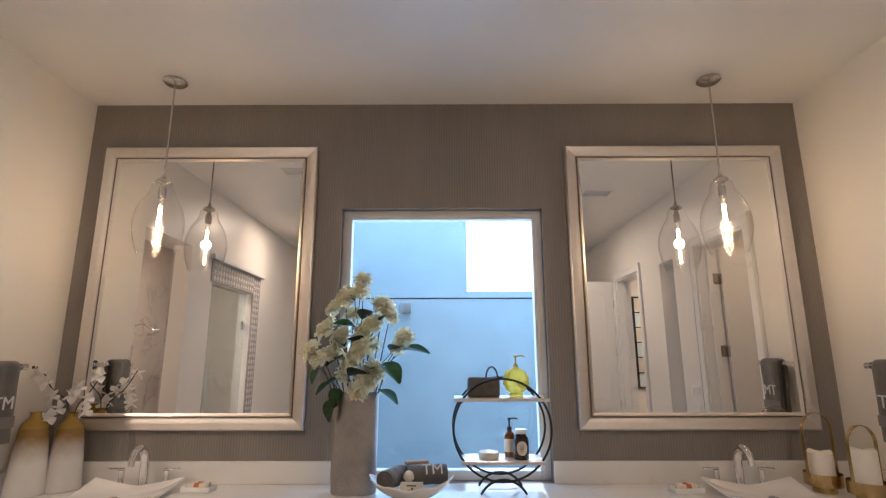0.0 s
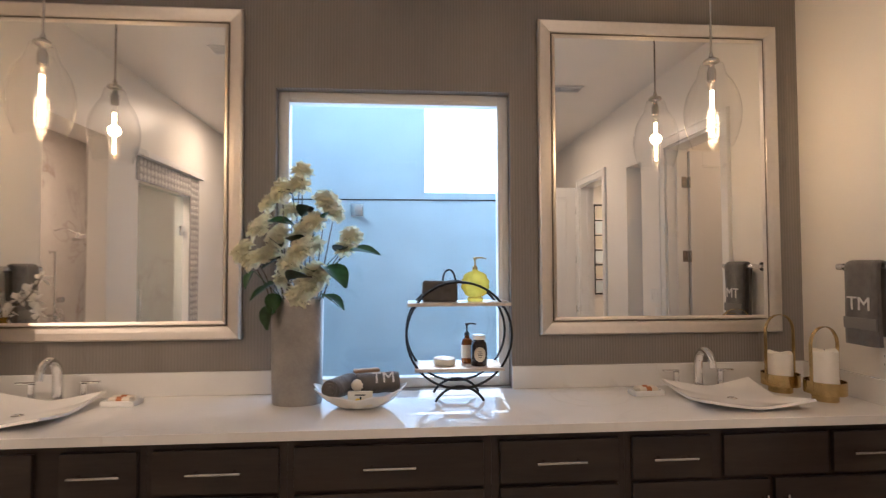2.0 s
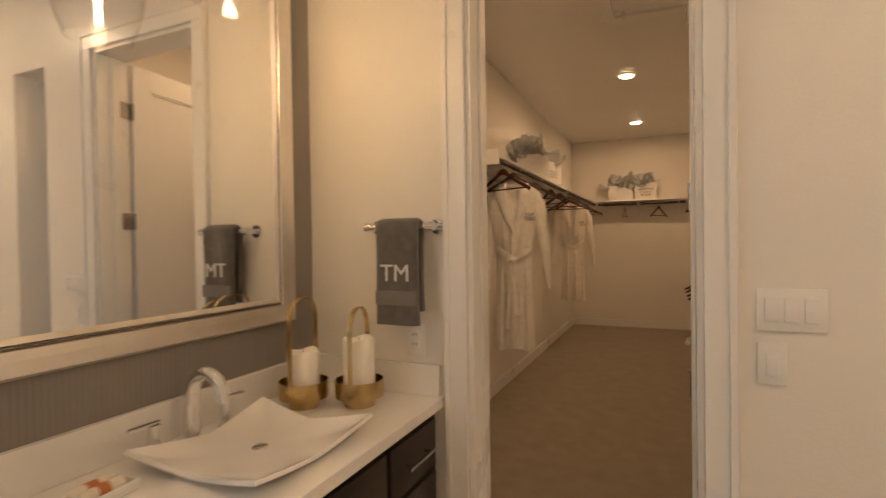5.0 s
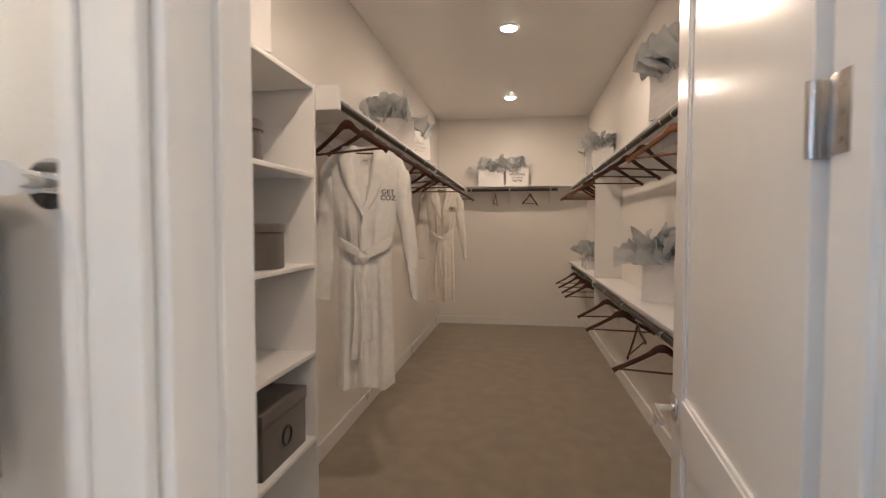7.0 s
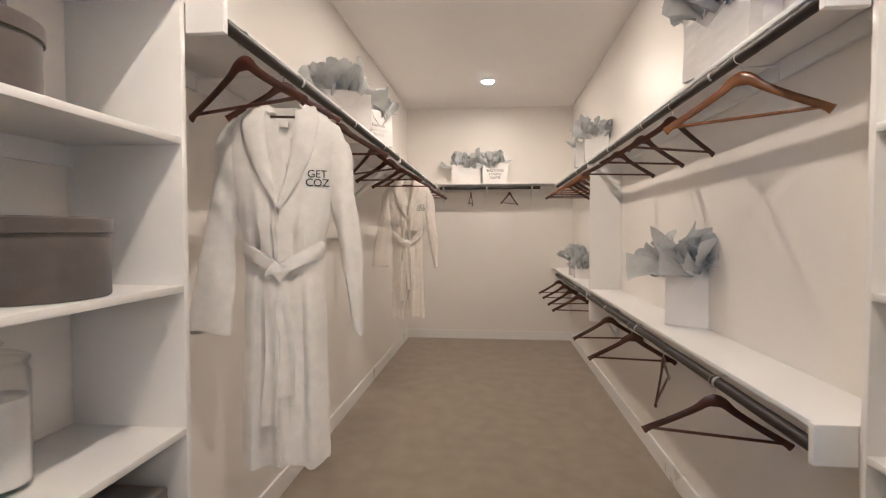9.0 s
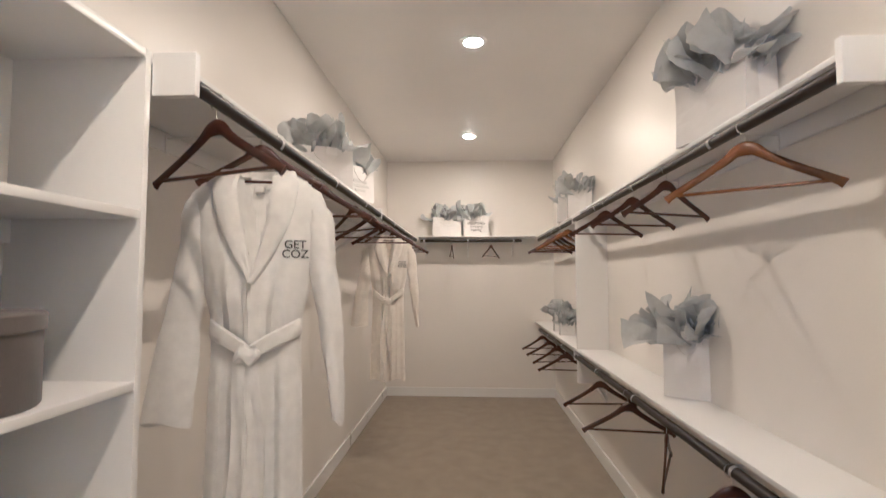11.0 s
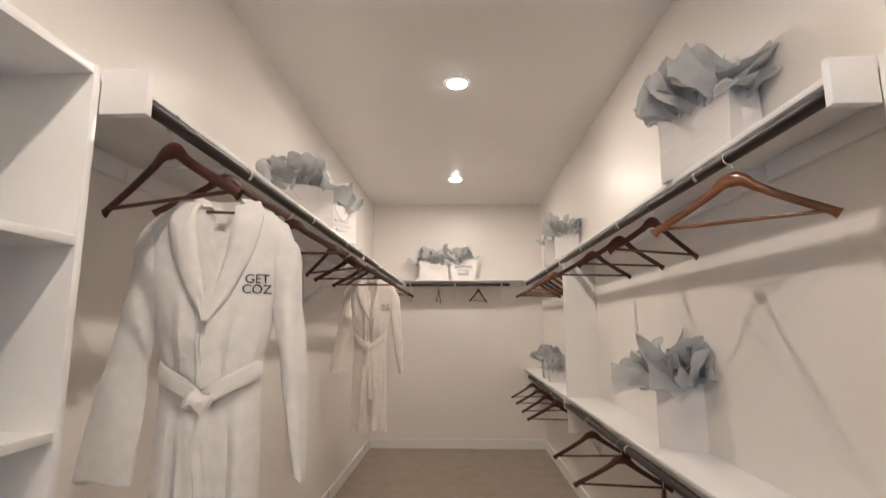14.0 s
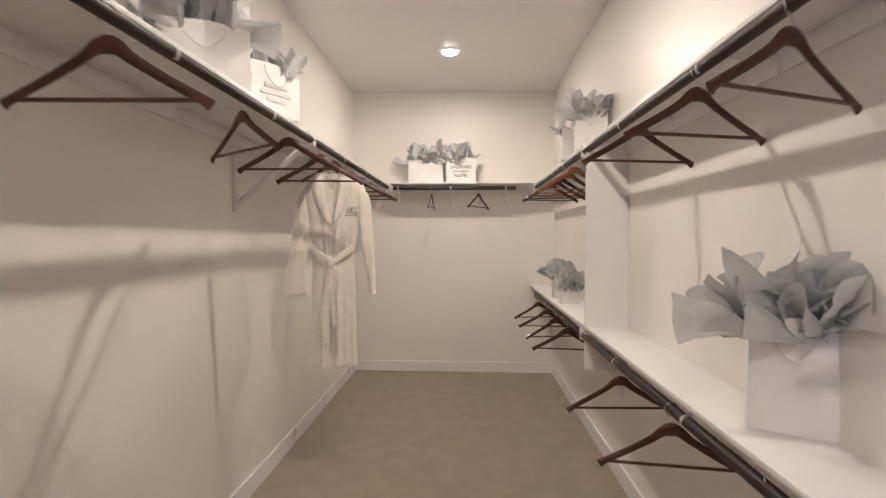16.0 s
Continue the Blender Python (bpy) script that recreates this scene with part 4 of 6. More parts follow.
def rolled(name, where, turn, length, r, label, letters=None):
    t = thing(name, where, turn, label, "towel", "rolled towels")
    bm = bmesh.new()
    for q in (1.0, 0.72, 0.42):
        pts = [(-length / 2 + length * k / 10 - 0.006 * (1 - q), 0, 0) for k in range(11)]
        tube(pts, [r * q * (0.93 if k in (0, 10) else 1 + 0.03 * math.sin(k * 1.7)) for k in range(11)], 22, bm, flat=0.86)
        length += 0.004
    part("roll", bm, TOWEL, t)
    if letters:
        m = Matrix.Translation((0.02, -r * 0.80, r * 0.55)) @ Matrix.Rotation(radians(48), 4, "X")
        lettering("letters", letters, 0.075, STITCH, t, m, 0.001, "pale embroidered letters")


rolled("rolled_towel", (0.045, 2.90, TOP + 0.092), 62, 0.16, 0.050, "grey rolled towel lying in the bowl")
rolled("rolled_towel", (0.205, 2.905, TOP + 0.103), 9, 0.185, 0.052, "grey rolled towel with letters in the bowl", "TM")
sp = thing("soap_box", (0.135, 2.822, TOP + 0.024), -4, "cream soap carton with a lemon picture", "soap box")
part("carton", box(-0.052, 0.052, -0.012, 0.012, 0.0, 0.062, 0.002), LABEL_CREAM, sp)
lm = bmesh.new()
for dx, dz in ((-0.008, 0.026), (0.014, 0.024)):
    lathe([(0, -0.001), (0.011, -0.001), (0.011, 0.001), (0, 0.001)], 16, lm, (dx, dz, 0), sx=1.1, sy=0.9)
bmesh.ops.rotate(lm, verts=lm.verts, matrix=Matrix.Rotation(radians(90), 3, "X"))
bmesh.ops.translate(lm, verts=lm.verts, vec=(0, -0.0125, 0))
part("picture", lm, material("lemon_print", (0.70, 0.48, 0.05), 0.5, vary=0.2, scale=60), sp, "yellow lemon print")
part("print", box(-0.022, 0.022, -0.0128, -0.0115, 0.047, 0.052), INK, sp, "small dark print", smooth=False)
part("leaf_print", box(0.0, 0.007, -0.0132, -0.0115, 0.030, 0.042), LEAF_DARK, sp, "dark leaf print", smooth=False)
rl = thing("round_soap", (0.12, 2.855, TOP + 0.105), 0, "round cream soap ball in the bowl", "soap")
part("ball", lathe([(0, -0.026), (0.016, -0.022), (0.027, -0.008), (0.027, 0.008), (0.016, 0.022), (0, 0.026)], 24), SOAP, rl)
br = thing("bath_brush", (0.15, 2.965, TOP + 0.138), 15, "wooden brush lying over the towels", "brush")
part("head", box(-0.06, 0.06, -0.02, 0.02, 0.0, 0.016, 0.007, seg=3), material("pale_wood", (0.42, 0.28, 0.16), 0.5, vary=0.2, scale=20, stretch=(0.2, 1, 1)), br)
bris = bmesh.new()
for i in range(10):
    for j in range(3):
        rod((-0.045 + 0.01 * i, -0.010 + 0.01 * j, -0.014), (-0.045 + 0.01 * i, -0.010 + 0.01 * j, 0.001), 0.0032, 5, bris)
part("bristles", bris, SOAP, br, "pale bristles")


# flowers
def blade(bm, m, length, width, curl=0.3, rows_=6, cols=4, frill=0.0, cup=0.3, tip=0.5):
    """A leaf or petal along local y, cupped and curled."""
    g = []
    for i in range(rows_ + 1):
        f = i / rows_
        w = width * math.sin(math.pi * min(0.97, 0.06 + 0.94 * f ** tip)) ** 0.75
        row = []
        for j in range(cols + 1):
            s = 2 * j / cols - 1
            z = curl * length * f * f + cup * w * s * s + frill * math.sin(f * 9 + s * 5) * width
            row.append(bm.verts.new(m @ Vector((s * w * 0.5, length * f, z))))
        g.append(row)
    for i in range(rows_):
        for j in range(cols):
            bm.faces.new((g[i][j], g[i + 1][j], g[i + 1][j + 1], g[i][j + 1]))


def aim(where, direction, roll=0.0):
    q = Vector(direction).to_track_quat("Y", "Z").to_matrix().to_4x4()
    return Matrix.Translation(where) @ q @ Matrix.Rotation(roll, 4, "Y")


def blossom(rng, center, size, facing):
    """A full blossom of three whorls of frilled petals."""
    bm = bmesh.new()
    f = Vector(facing).normalized()
    a = f.orthogonal().normalized()
    b = f.cross(a)
    for whorl, (count, tilt, ln) in enumerate(((13, 0.0, 1.0), (12, 0.45, 0.92), (10, 0.95, 0.78), (8, 1.9, 0.62))):
        for k in range(count):
            ang = 2 * math.pi * (k + 0.5 * whorl + rng.uniform(-0.2, 0.2)) / count
            d = (a * math.cos(ang) + b * math.sin(ang)) + f * (tilt + rng.uniform(-0.15, 0.15))
            blade(bm, aim(center, d, rng.uniform(-0.5, 0.5)), size * ln * rng.uniform(0.85, 1.1), size * 0.80, rng.uniform(-0.35, 0.3), 4, 4, 0.10, 0.3, 1.1)
    return bm


fv = thing("flower_vase", (-0.165, 2.985, TOP), 0, "tall oval hammered silver vase on the counter", "vase")
prof = [(0, 0), (0.108, 0), (0.112, 0.006), (0.116, 0.24), (0.118, 0.470), (0.114, 0.474), (0.111, 0.468), (0.109, 0.25), (0.105, 0.02), (0, 0.02)]
pp = []
for (r0, z0), (r1, z1) in zip(prof, prof[1:]):
    st_ = 8 if abs(z1 - z0) > 0.1 else 1
    pp += [(r0 + (r1 - r0) * k / st_, z0 + (z1 - z0) * k / st_) for k in range(st_)]
pp.append(prof[-1])
vb = lathe(pp, 48, sy=0.62)
part("body", vb, HAMMERED, fv)
rng = random.Random(5)
fl = thing("magnolia_spray", (-0.165, 2.985, TOP + 0.02), 0, "spray of cream blossoms with dark green leaves", "flowers")
HEADS = [(0.023, -0.02, 1.035, 0.046), (0.006, 0.0, 0.975, 0.052), (-0.065, -0.02, 0.945, 0.056), (-0.125, 0.0, 0.885, 0.048), (0.128, 0.01, 0.895, 0.060), (0.165, 0.0, 0.845, 0.050),
         (-0.160, -0.02, 0.775, 0.060), (0.080, -0.03, 0.800, 0.052), (-0.080, -0.03, 0.735, 0.052), (0.030, 0.0, 0.765, 0.055), (-0.234, -0.02, 0.665, 0.055), (-0.170, -0.03, 0.625, 0.060),
         (0.030, -0.05, 0.675, 0.065), (-0.025, -0.04, 0.610, 0.052), (0.243, -0.01, 0.735, 0.050), (0.092, -0.05, 0.560, 0.062), (0.048, -0.06, 0.505, 0.055), (0.010, -0.06, 0.465, 0.052), (0.214, 0.0, 0.680, 0.045),
         (-0.030, 0.01, 0.855, 0.046), (0.075, 0.01, 0.700, 0.044), (-0.110, 0.0, 0.680, 0.046), (-0.065, 0.0, 0.545, 0.044)]
for hx, hy, hz, hs in HEADS:
    s0 = Vector((hx * 0.15, hy * 0.15, 0.12))
    s1 = Vector((hx * 0.55 + rng.uniform(-0.02, 0.02), hy * 0.6, 0.30 + hz * 0.30))
    s2 = Vector((hx, hy, hz))
    sm = part("stem", tube(curve_points([s0, s1, s2], 5), [0.0042 - 0.0002 * k for k in range(11)], 6), STEM, fl)
    part("blossom", blossom(rng, s2, hs * 1.2, (hx * 1.5 + rng.uniform(-0.4, 0.4), -0.7 + rng.uniform(-0.5, 0.4), 0.45)), PETAL, fl, "cream blossom")
LEAVES = [(0.02, -0.02, 0.83, 0.085, (0.3, -0.5, 0.3)), (-0.02, 0, 0.79, 0.09, (-0.7, -0.5, 0.2)), (0.10, 0, 0.80, 0.07, (0.4, -0.4, 0.5)), (-0.07, -0.02, 0.64, 0.08, (-0.6, -0.5, -0.3)), (0.13, -0.03, 0.60, 0.13, (0.6, -0.6, -0.4)),
          (-0.10, -0.03, 0.52, 0.10, (-0.5, -0.5, -0.3)), (-0.03, -0.05, 0.54, 0.11, (0.7, -0.5, 0.2)), (-0.09, -0.05, 0.48, 0.075, (0.0, -0.5, -0.8)), (-0.105, -0.06, 0.43, 0.085, (-0.15, -0.3, -1.0)), (0.18, 0, 0.66, 0.08, (0.3, -0.6, 0.3)),
          (0.24, -0.01, 0.67, 0.11, (1.0, -0.3, 0.0)), (0.12, -0.04, 0.47, 0.10, (0.9, -0.5, -0.4)), (-0.02, -0.02, 0.93, 0.06, (-0.8, -0.3, 0.2)), (0.07, -0.03, 0.58, 0.08, (0.2, -0.8, 0.1)), (-0.11, -0.02, 0.72, 0.07, (0.6, -0.7, -0.2)), (0.03, -0.03, 0.70, 0.08, (-0.5, -0.6, 0.3)), (-0.19, -0.02, 0.58, 0.07, (-0.3, -0.5, -0.7))]
for k, (lx, ly, lz, ln, d) in enumerate(LEAVES):
    bm = bmesh.new()
    blade(bm, aim((lx, ly, lz), d, rng.uniform(-0.4, 0.4)), ln * 1.3, ln * 0.95, -0.15, 6, 6, 0.0, 0.25, 0.8)
    tube(curve_points([(lx * 0.5, ly * 0.5, lz - 0.10), (lx * 0.8, ly * 0.8, lz - 0.04), (lx, ly, lz)], 3), 0.002, 5, bm)
    part("leaf", bm, LEAF if k % 3 else LEAF_DARK, fl, "dark green leaf")


# two glazed vases with an orchid
def glazed_vase(x, y, s, label):
    v = thing("glazed_vase", (x, y, TOP), 0, label, "vase", "glazed vases")
    pr = [(0, 0), (0.080, 0), (0.085, 0.006), (0.078, 0.10), (0.066, 0.24), (0.058, 0.30)]
    part("body", lathe([(r * s, z * s) for r, z in pr], 40), PORCELAIN, v, "white glazed lower body")
    pr = [(0.0581, 0.2999), (0.052, 0.318), (0.032, 0.338), (0.024, 0.348), (0.022, 0.368), (0.027, 0.374), (0.024, 0.374), (0.018, 0.366), (0.018, 0.34), (0, 0.30)]
    part("shoulder", lathe([(r * s, z * s) for r, z in pr], 40), AMBER_GLAZE, v, "amber glazed shoulder and neck")


def fade_glaze():
    """White glaze that runs into amber towards the shoulder of the pot."""
    m = material("running_glaze", (0.80, 0.79, 0.76), 0.09, vary=0.03, coat=0.3)
    nt = m.node_tree
    b = nt.nodes["Principled BSDF"]
    tc, sep = nt.nodes.new("ShaderNodeTexCoord"), nt.nodes.new("ShaderNodeSeparateXYZ")
    nt.links.new(tc.outputs["Object"], sep.inputs[0])
    nz, mad, mr, mix = nt.nodes.new("ShaderNodeTexNoise"), nt.nodes.new("ShaderNodeMath"), nt.nodes.new("ShaderNodeMapRange"), nt.nodes.new("ShaderNodeMix")
    nz.inputs["Scale"].default_value = 22
    mad.operation, mad.inputs[1].default_value = "MULTIPLY_ADD", 0.05
    nt.links.new(tc.outputs["Object"], nz.inputs["Vector"])
    nt.links.new(nz.outputs["Fac"], mad.inputs[0])
    nt.links.new(sep.outputs["Z"], mad.inputs[2])
    mr.inputs["From Min"].default_value, mr.inputs["From Max"].default_value = 0.17, 0.30
    nt.links.new(mad.outputs[0], mr.inputs["Value"])
    mix.data_type = "RGBA"
    nt.links.new(mr.outputs[0], mix.inputs["Factor"])
    nt.links.new(b.inputs["Base Color"].links[0].from_socket, mix.inputs["A"])
    mix.inputs["B"].default_value = (0.30, 0.185, 0.05, 1)
    nt.links.new(mix.outputs["Result"], b.inputs["Base Color"])
    return m


PORCELAIN_PLAIN = PORCELAIN
PORCELAIN = fade_glaze()
glazed_vase(-1.762, 2.945, 1.04, "tall white vase with running amber glaze")
glazed_vase(-1.650, 3.045, 1.0, "white vase with amber glazed neck holding an orchid")
PORCELAIN = PORCELAIN_PLAIN
orc = thing("orchid_stem", (-1.650, 3.045, TOP + 0.26), 0, "white orchid spray arching out of the vase", "orchid")
main = curve_points([(0, 0, 0), (-0.02, -0.02, 0.16), (-0.10, -0.04, 0.24), (-0.14, -0.05, 0.31), (-0.18, -0.08, 0.34)], 6)
part("stem", tube(main, 0.0032, 6), STEM, orc)
part("stem", tube(curve_points([(0, 0, 0), (0.03, -0.02, 0.14), (0.10, -0.04, 0.22), (0.16, -0.04, 0.32)], 6), 0.003, 6), STEM, orc)
for k, p in enumerate([(-0.15, -0.07, 0.31), (-0.11, -0.07, 0.27), (-0.07, -0.06, 0.20), (-0.02, -0.07, 0.14), (-0.05, -0.08, 0.10), (0.03, -0.06, 0.20), (0.07, -0.07, 0.24), (0.11, -0.06, 0.19), (0.12, -0.07, 0.13), (0.15, -0.05, 0.30)]):
    bm = bmesh.new()
    for j in range(5):
        ang = 2 * math.pi * j / 5 + k
        blade(bm, aim(p, (math.cos(ang), -0.35, math.sin(ang)), 0.3), 0.046, 0.042, 0.15, 4, 4, 0.0, 0.2, 0.7)
    blade(bm, aim(p, (0.1, -1, -0.2)), 0.02, 0.018, 0.3, 3, 2)
    part("blossom", bm, ORCHID, orc, "white orchid blossom")
for p in ((-0.16, -0.08, 0.34), (-0.18, -0.08, 0.345), (-0.17, -0.07, 0.325)):
    part("bud", lathe([(0, -0.011), (0.007, -0.004), (0.007, 0.004), (0, 0.011)], 10, center=p), LEAF, orc, "green bud")


# switches, outlets, vents, downlights
def wall_plate(side, y, z, gangs, label, outlet=False):
    wx = EAST if side > 0 else WEST
    s = thing("wall_plate", (wx - side * 0.001, y, z), 0, label, "outlet" if outlet else "light switch")
    w = 0.035 + 0.0232 * (gangs - 1)
    part("plate", box(min(0, -side * 0.006), max(0, -side * 0.006), -w, w, -0.058, 0.058, 0.002), WHITE_PLASTIC, s)
    for g in range(gangs):
        c = (g - (gangs - 1) / 2) * 0.0465
        b = box(min(-side * 0.004, -side * 0.011), max(-side * 0.004, -side * 0.011), c - 0.0165, c + 0.0165, -0.033, 0.033, 0.002)
        r = part("rocker", b, TRIM, s, "rocker switch" if not outlet else "outlet face")
        if outlet:
            for dz in (-0.018, 0.018):
                for dy in (-0.006, 0.006):
                    part("slot", box(min(-side * 0.0100, -side * 0.0115), max(-side * 0.0100, -side * 0.0115), c + dy - 0.001, c + dy + 0.001, dz - 0.005, dz + 0.005), INK, r, smooth=False)
        for dz in (-0.048, 0.048):
            part("screw", rod((-side * 0.004, c, dz), (-side * 0.0068, c, dz), 0.003, 8), WHITE_PLASTIC, s)


wall_plate(1, 1.548, 1.225, 3, "white triple rocker light switch beside the doorway")
wall_plate(1, 1.592, 1.075, 1, "white single rocker light switch below another")
wall_plate(1, 2.70, 1.07, 1, "white wall outlet below the towel", True)
wall_plate(-1, 2.70, 1.07, 1, "white wall outlet above the counter", True)


def downlight(x, y, z=CEIL, group="ceiling downlights"):
    d = thing("downlight", (x, y, z), 0, "round white recessed ceiling downlight, lit", "downlight", group)
    part("trim_ring", lathe([(0.062, -0.001), (0.088, -0.001), (0.088, -0.006), (0.064, -0.010), (0.060, -0.006)], 36, close=True), WHITE_PLASTIC, d)
    part("lens", lathe([(0, -0.022), (0.030, -0.021), (0.050, -0.018), (0.060, -0.013), (0.0615, -0.008), (0.0615, -0.002), (0, -0.002)], 32), LED, d, "glowing lens")


# fixtures for all of these, the added bath and closet ones too
for x, y in BATH_LIGHTS + CLOSET_LIGHTS:
    downlight(x, y)
downlight(3.3, -0.6, CEIL - 0.3)
downlight(-2.5, 1.4, CEIL - 0.25)


def vent(x, y, w, d, slat=0.008):
    v = thing("ceiling_vent", (x, y, CEIL), 0, "white slotted air vent in the ceiling", "vent", "ceiling vents")
    bm = bmesh.new()
    for a in ((-w, w, -d, -d + 0.015), (-w, w, d - 0.015, d), (-w, -w + 0.015, -d + 0.015, d - 0.015), (w - 0.015, w, -d + 0.015, d - 0.015)):
        box(*a, -0.010, -0.001, 0.002, bm)
    part("frame", bm, WHITE_PLASTIC, v)
    part("backing", box(-w + 0.014, w - 0.014, -d + 0.014, d - 0.014, -0.002, -0.001), INK, v, smooth=False)
    k = -d + 0.028
    while k < d - 0.02:
        part("slat", box(-w + 0.015, w - 0.015, k, k + slat, -0.009, -0.003), WHITE_PLASTIC, v, smooth=False)
        k += 0.022
    return v


vent(1.745, 1.38, 0.14, 0.075, 0.003)
vent(-0.92, 2.0, 0.15, 0.075)


# doors
def panel_door(name, where, turn, width, height, label, handle=True, flip=1):
    d = thing(name, where, turn, label, "door", kind="structure")
    t = 0.0175
    leaf = bmesh.new()
    st_w, rail = 0.115, 0.12
    box(0, st_w, -t, t, 0.008, height, 0.002, leaf)
    box(width - st_w, width, -t, t, 0.008, height, 0.002, leaf)
    for z0, z1 in ((0.008, 0.22), (0.88, 0.88 + rail), (height - rail, height)):
        box(st_w, width - st_w, -t, t, z0, z1, bm=leaf)
    for z0, z1 in ((0.22, 0.88), (0.88 + rail, height - rail)):
        box(st_w, width - st_w, -t + 0.010, t - 0.010, z0, z1, bm=leaf)
        for sgn in (-1, 1):
            for a in ((st_w, st_w + 0.012, z0, z1), (width - st_w - 0.012, width - st_w, z0, z1), (st_w + 0.012, width - st_w - 0.012, z0, z0 + 0.012), (st_w + 0.012, width - st_w - 0.012, z1 - 0.012, z1)):
                y0, y1 = sorted((sgn * (t - 0.011), sgn * (t - 0.004)))
                box(a[0], a[1], y0, y1, a[2], a[3], 0.002, leaf)
    lf = part("leaf", leaf, DOOR_PAINT, d, smooth=False)
    if handle:
        for sgn in (-1, 1):
            h = part("handle", rod((width - 0.062, sgn * t, 0.965), (width - 0.062, sgn * (t + 0.010), 0.965), 0.0315, 28), CHROME, d, "chrome lever handle")
            part("plate", box(width - 0.094, width - 0.030, min(sgn * t, sgn * (t + 0.007)), max(sgn * t, sgn * (t + 0.007)), 0.933, 0.997, 0.002), CHROME, h)
            part("lever", tube(curve_points([(width - 0.062, sgn * t, 0.965), (width - 0.062, sgn * (t + 0.045), 0.965), (width - 0.080, sgn * (t + 0.055), 0.965), (width - 0.175, sgn * (t + 0.055), 0.965)], 5), 0.0095, 12), CHROME, h)
        part("latch", box(width - 0.001, width + 0.001, -0.012, 0.012, 0.935, 0.995), CHROME, d, smooth=False)
    for z in (0.35, 0.95, 1.56, 2.16):
        b = rod((-0.008, flip * (t + 0.004), z - 0.045), (-0.008, flip * (t + 0.004), z + 0.045), 0.007, 10)
        box(-0.012, 0.0, flip * 0.0 - t, flip * 0.0 + t, z - 0.045, z + 0.045, 0.001, b)
        part("hinge", b, NICKEL, d, "brushed nickel hinge")
    return d


panel_door("door_1", (EAST2 + 0.030, DOOR[0] + 0.004, 0), -5.5, 0.78, DOOR[3] - 0.022, "white two-panel closet door standing open inwards")
panel_door("door_2", (EAST - 0.03, HALL_DOOR[0] - 0.10, 0), 180, 0.78, DOOR[3] - 0.0, "white panel door standing open into the bathroom", True, -1)

# shower fittings and glass
def shower_glass(name, y0, y1, top, hinged):
    s = thing(name, (WEST - 0.06, 0, 0), 0, "clear glass shower door with chrome hinges" if hinged else "fixed clear glass shower panel", "shower glass", kind="structure")
    g = part("pane", box(-0.005, 0.005, y0 + 0.004, y1 - 0.004, 0.02, top - 0.004), SHOWER_GLASS, s, smooth=False)
    g.visible_shadow = False
    if hinged:
        for z in (0.35, top - 0.35):
            part("hinge", box(-0.012, 0.012, y0 + 0.002, y0 + 0.06, z - 0.045, z + 0.045, 0.003), CHROME, s)
        part("handle", tube([(0.006, y1 - 0.08, 1.0), (0.05, y1 - 0.08, 1.0), (0.05, y1 - 0.08, 1.3), (0.006, y1 - 0.08, 1.3)], 0.008, 10, up=(0, 1, 0)), CHROME, s)
    return s


shower_glass("shower_door", 0.43, 1.40, 2.20, True)
sh = thing("wall_shower", (SH[0], 0.58, 1.84), 0, "chrome shower head on a curved arm", "shower head")
part("arm", tube(curve_points([(0, 0, 0), (0.10, 0, 0.02), (0.20, 0, -0.03)], 5), 0.009, 10), CHROME, sh)
hb = lathe([(0, 0.05), (0.018, 0.045), (0.022, 0.02), (0.068, 0.0), (0.068, -0.010), (0, -0.012)], 28)
bmesh.ops.rotate(hb, verts=hb.verts, matrix=Matrix.Rotation(radians(-28), 3, "Y"))
bmesh.ops.translate(hb, verts=hb.verts, vec=(0.23, 0, -0.06))
part("head", hb, CHROME, sh)
vv = thing("shower_valve", (SH[0], 0.51, 1.00), 0, "chrome round shower valve on marble", "shower valve")
vb2 = lathe([(0, 0.0), (0.085, 0.0), (0.085, 0.006), (0.04, 0.012), (0.03, 0.05), (0, 0.052)], 32)
bmesh.ops.rotate(vb2, verts=vb2.verts, matrix=Matrix.Rotation(radians(90), 3, "Y"))
part("plate", vb2, CHROME, vv)
part("lever", rod((0.045, 0, 0), (0.06, -0.02, -0.09), 0.008, 10), CHROME, vv)
part("diverter", rod((0, 0, 0.17), (0.045, 0, 0.17), 0.028, 20), CHROME, vv)
sl = thing("slide_bar", (SH[0], 0.64, 1.02), 0, "chrome hand shower bar on the marble wall", "slide bar")
part("bar", rod((0.05, 0, 0), (0.05, 0, 0.62), 0.010, 12), CHROME, sl)
for z in (0.01, 0.61):
    part("bracket", rod((0, 0, z), (0.05, 0, z), 0.012, 12), CHROME, sl)
part("hose", tube(curve_points([(0.05, 0, 0.1), (0.08, -0.06, -0.1), (0.05, -0.12, -0.3), (0.02, -0.18, -0.05)], 6), 0.007, 8), CHROME, sl)
rh = thing("rain_head", (-2.5, 0.75, CEIL - 0.25), 0, "round chrome rain shower head", "shower head")
part("drop", rod((0, 0, 0), (0, 0, -0.16), 0.010, 12), CHROME, rh)
part("head", lathe([(0, -0.15), (0.02, -0.155), (0.10, -0.17), (0.10, -0.18), (0, -0.18)], 32), CHROME, rh)
single("shower_shelf", box(SH[0] + 0.001, SH[0] + 0.11, -0.149, 0.10, 1.285, 1.305, 0.003), MARBLE, "small marble shelf in the shower", "shelf")

# mosaic surround of the shower door
TILE_A = material("mosaic_pale", (0.66, 0.63, 0.58), 0.2, vary=0.08, scale=30)
TILE_B = material("mosaic_grey", (0.42, 0.40, 0.38), 0.2, vary=0.15, scale=30)
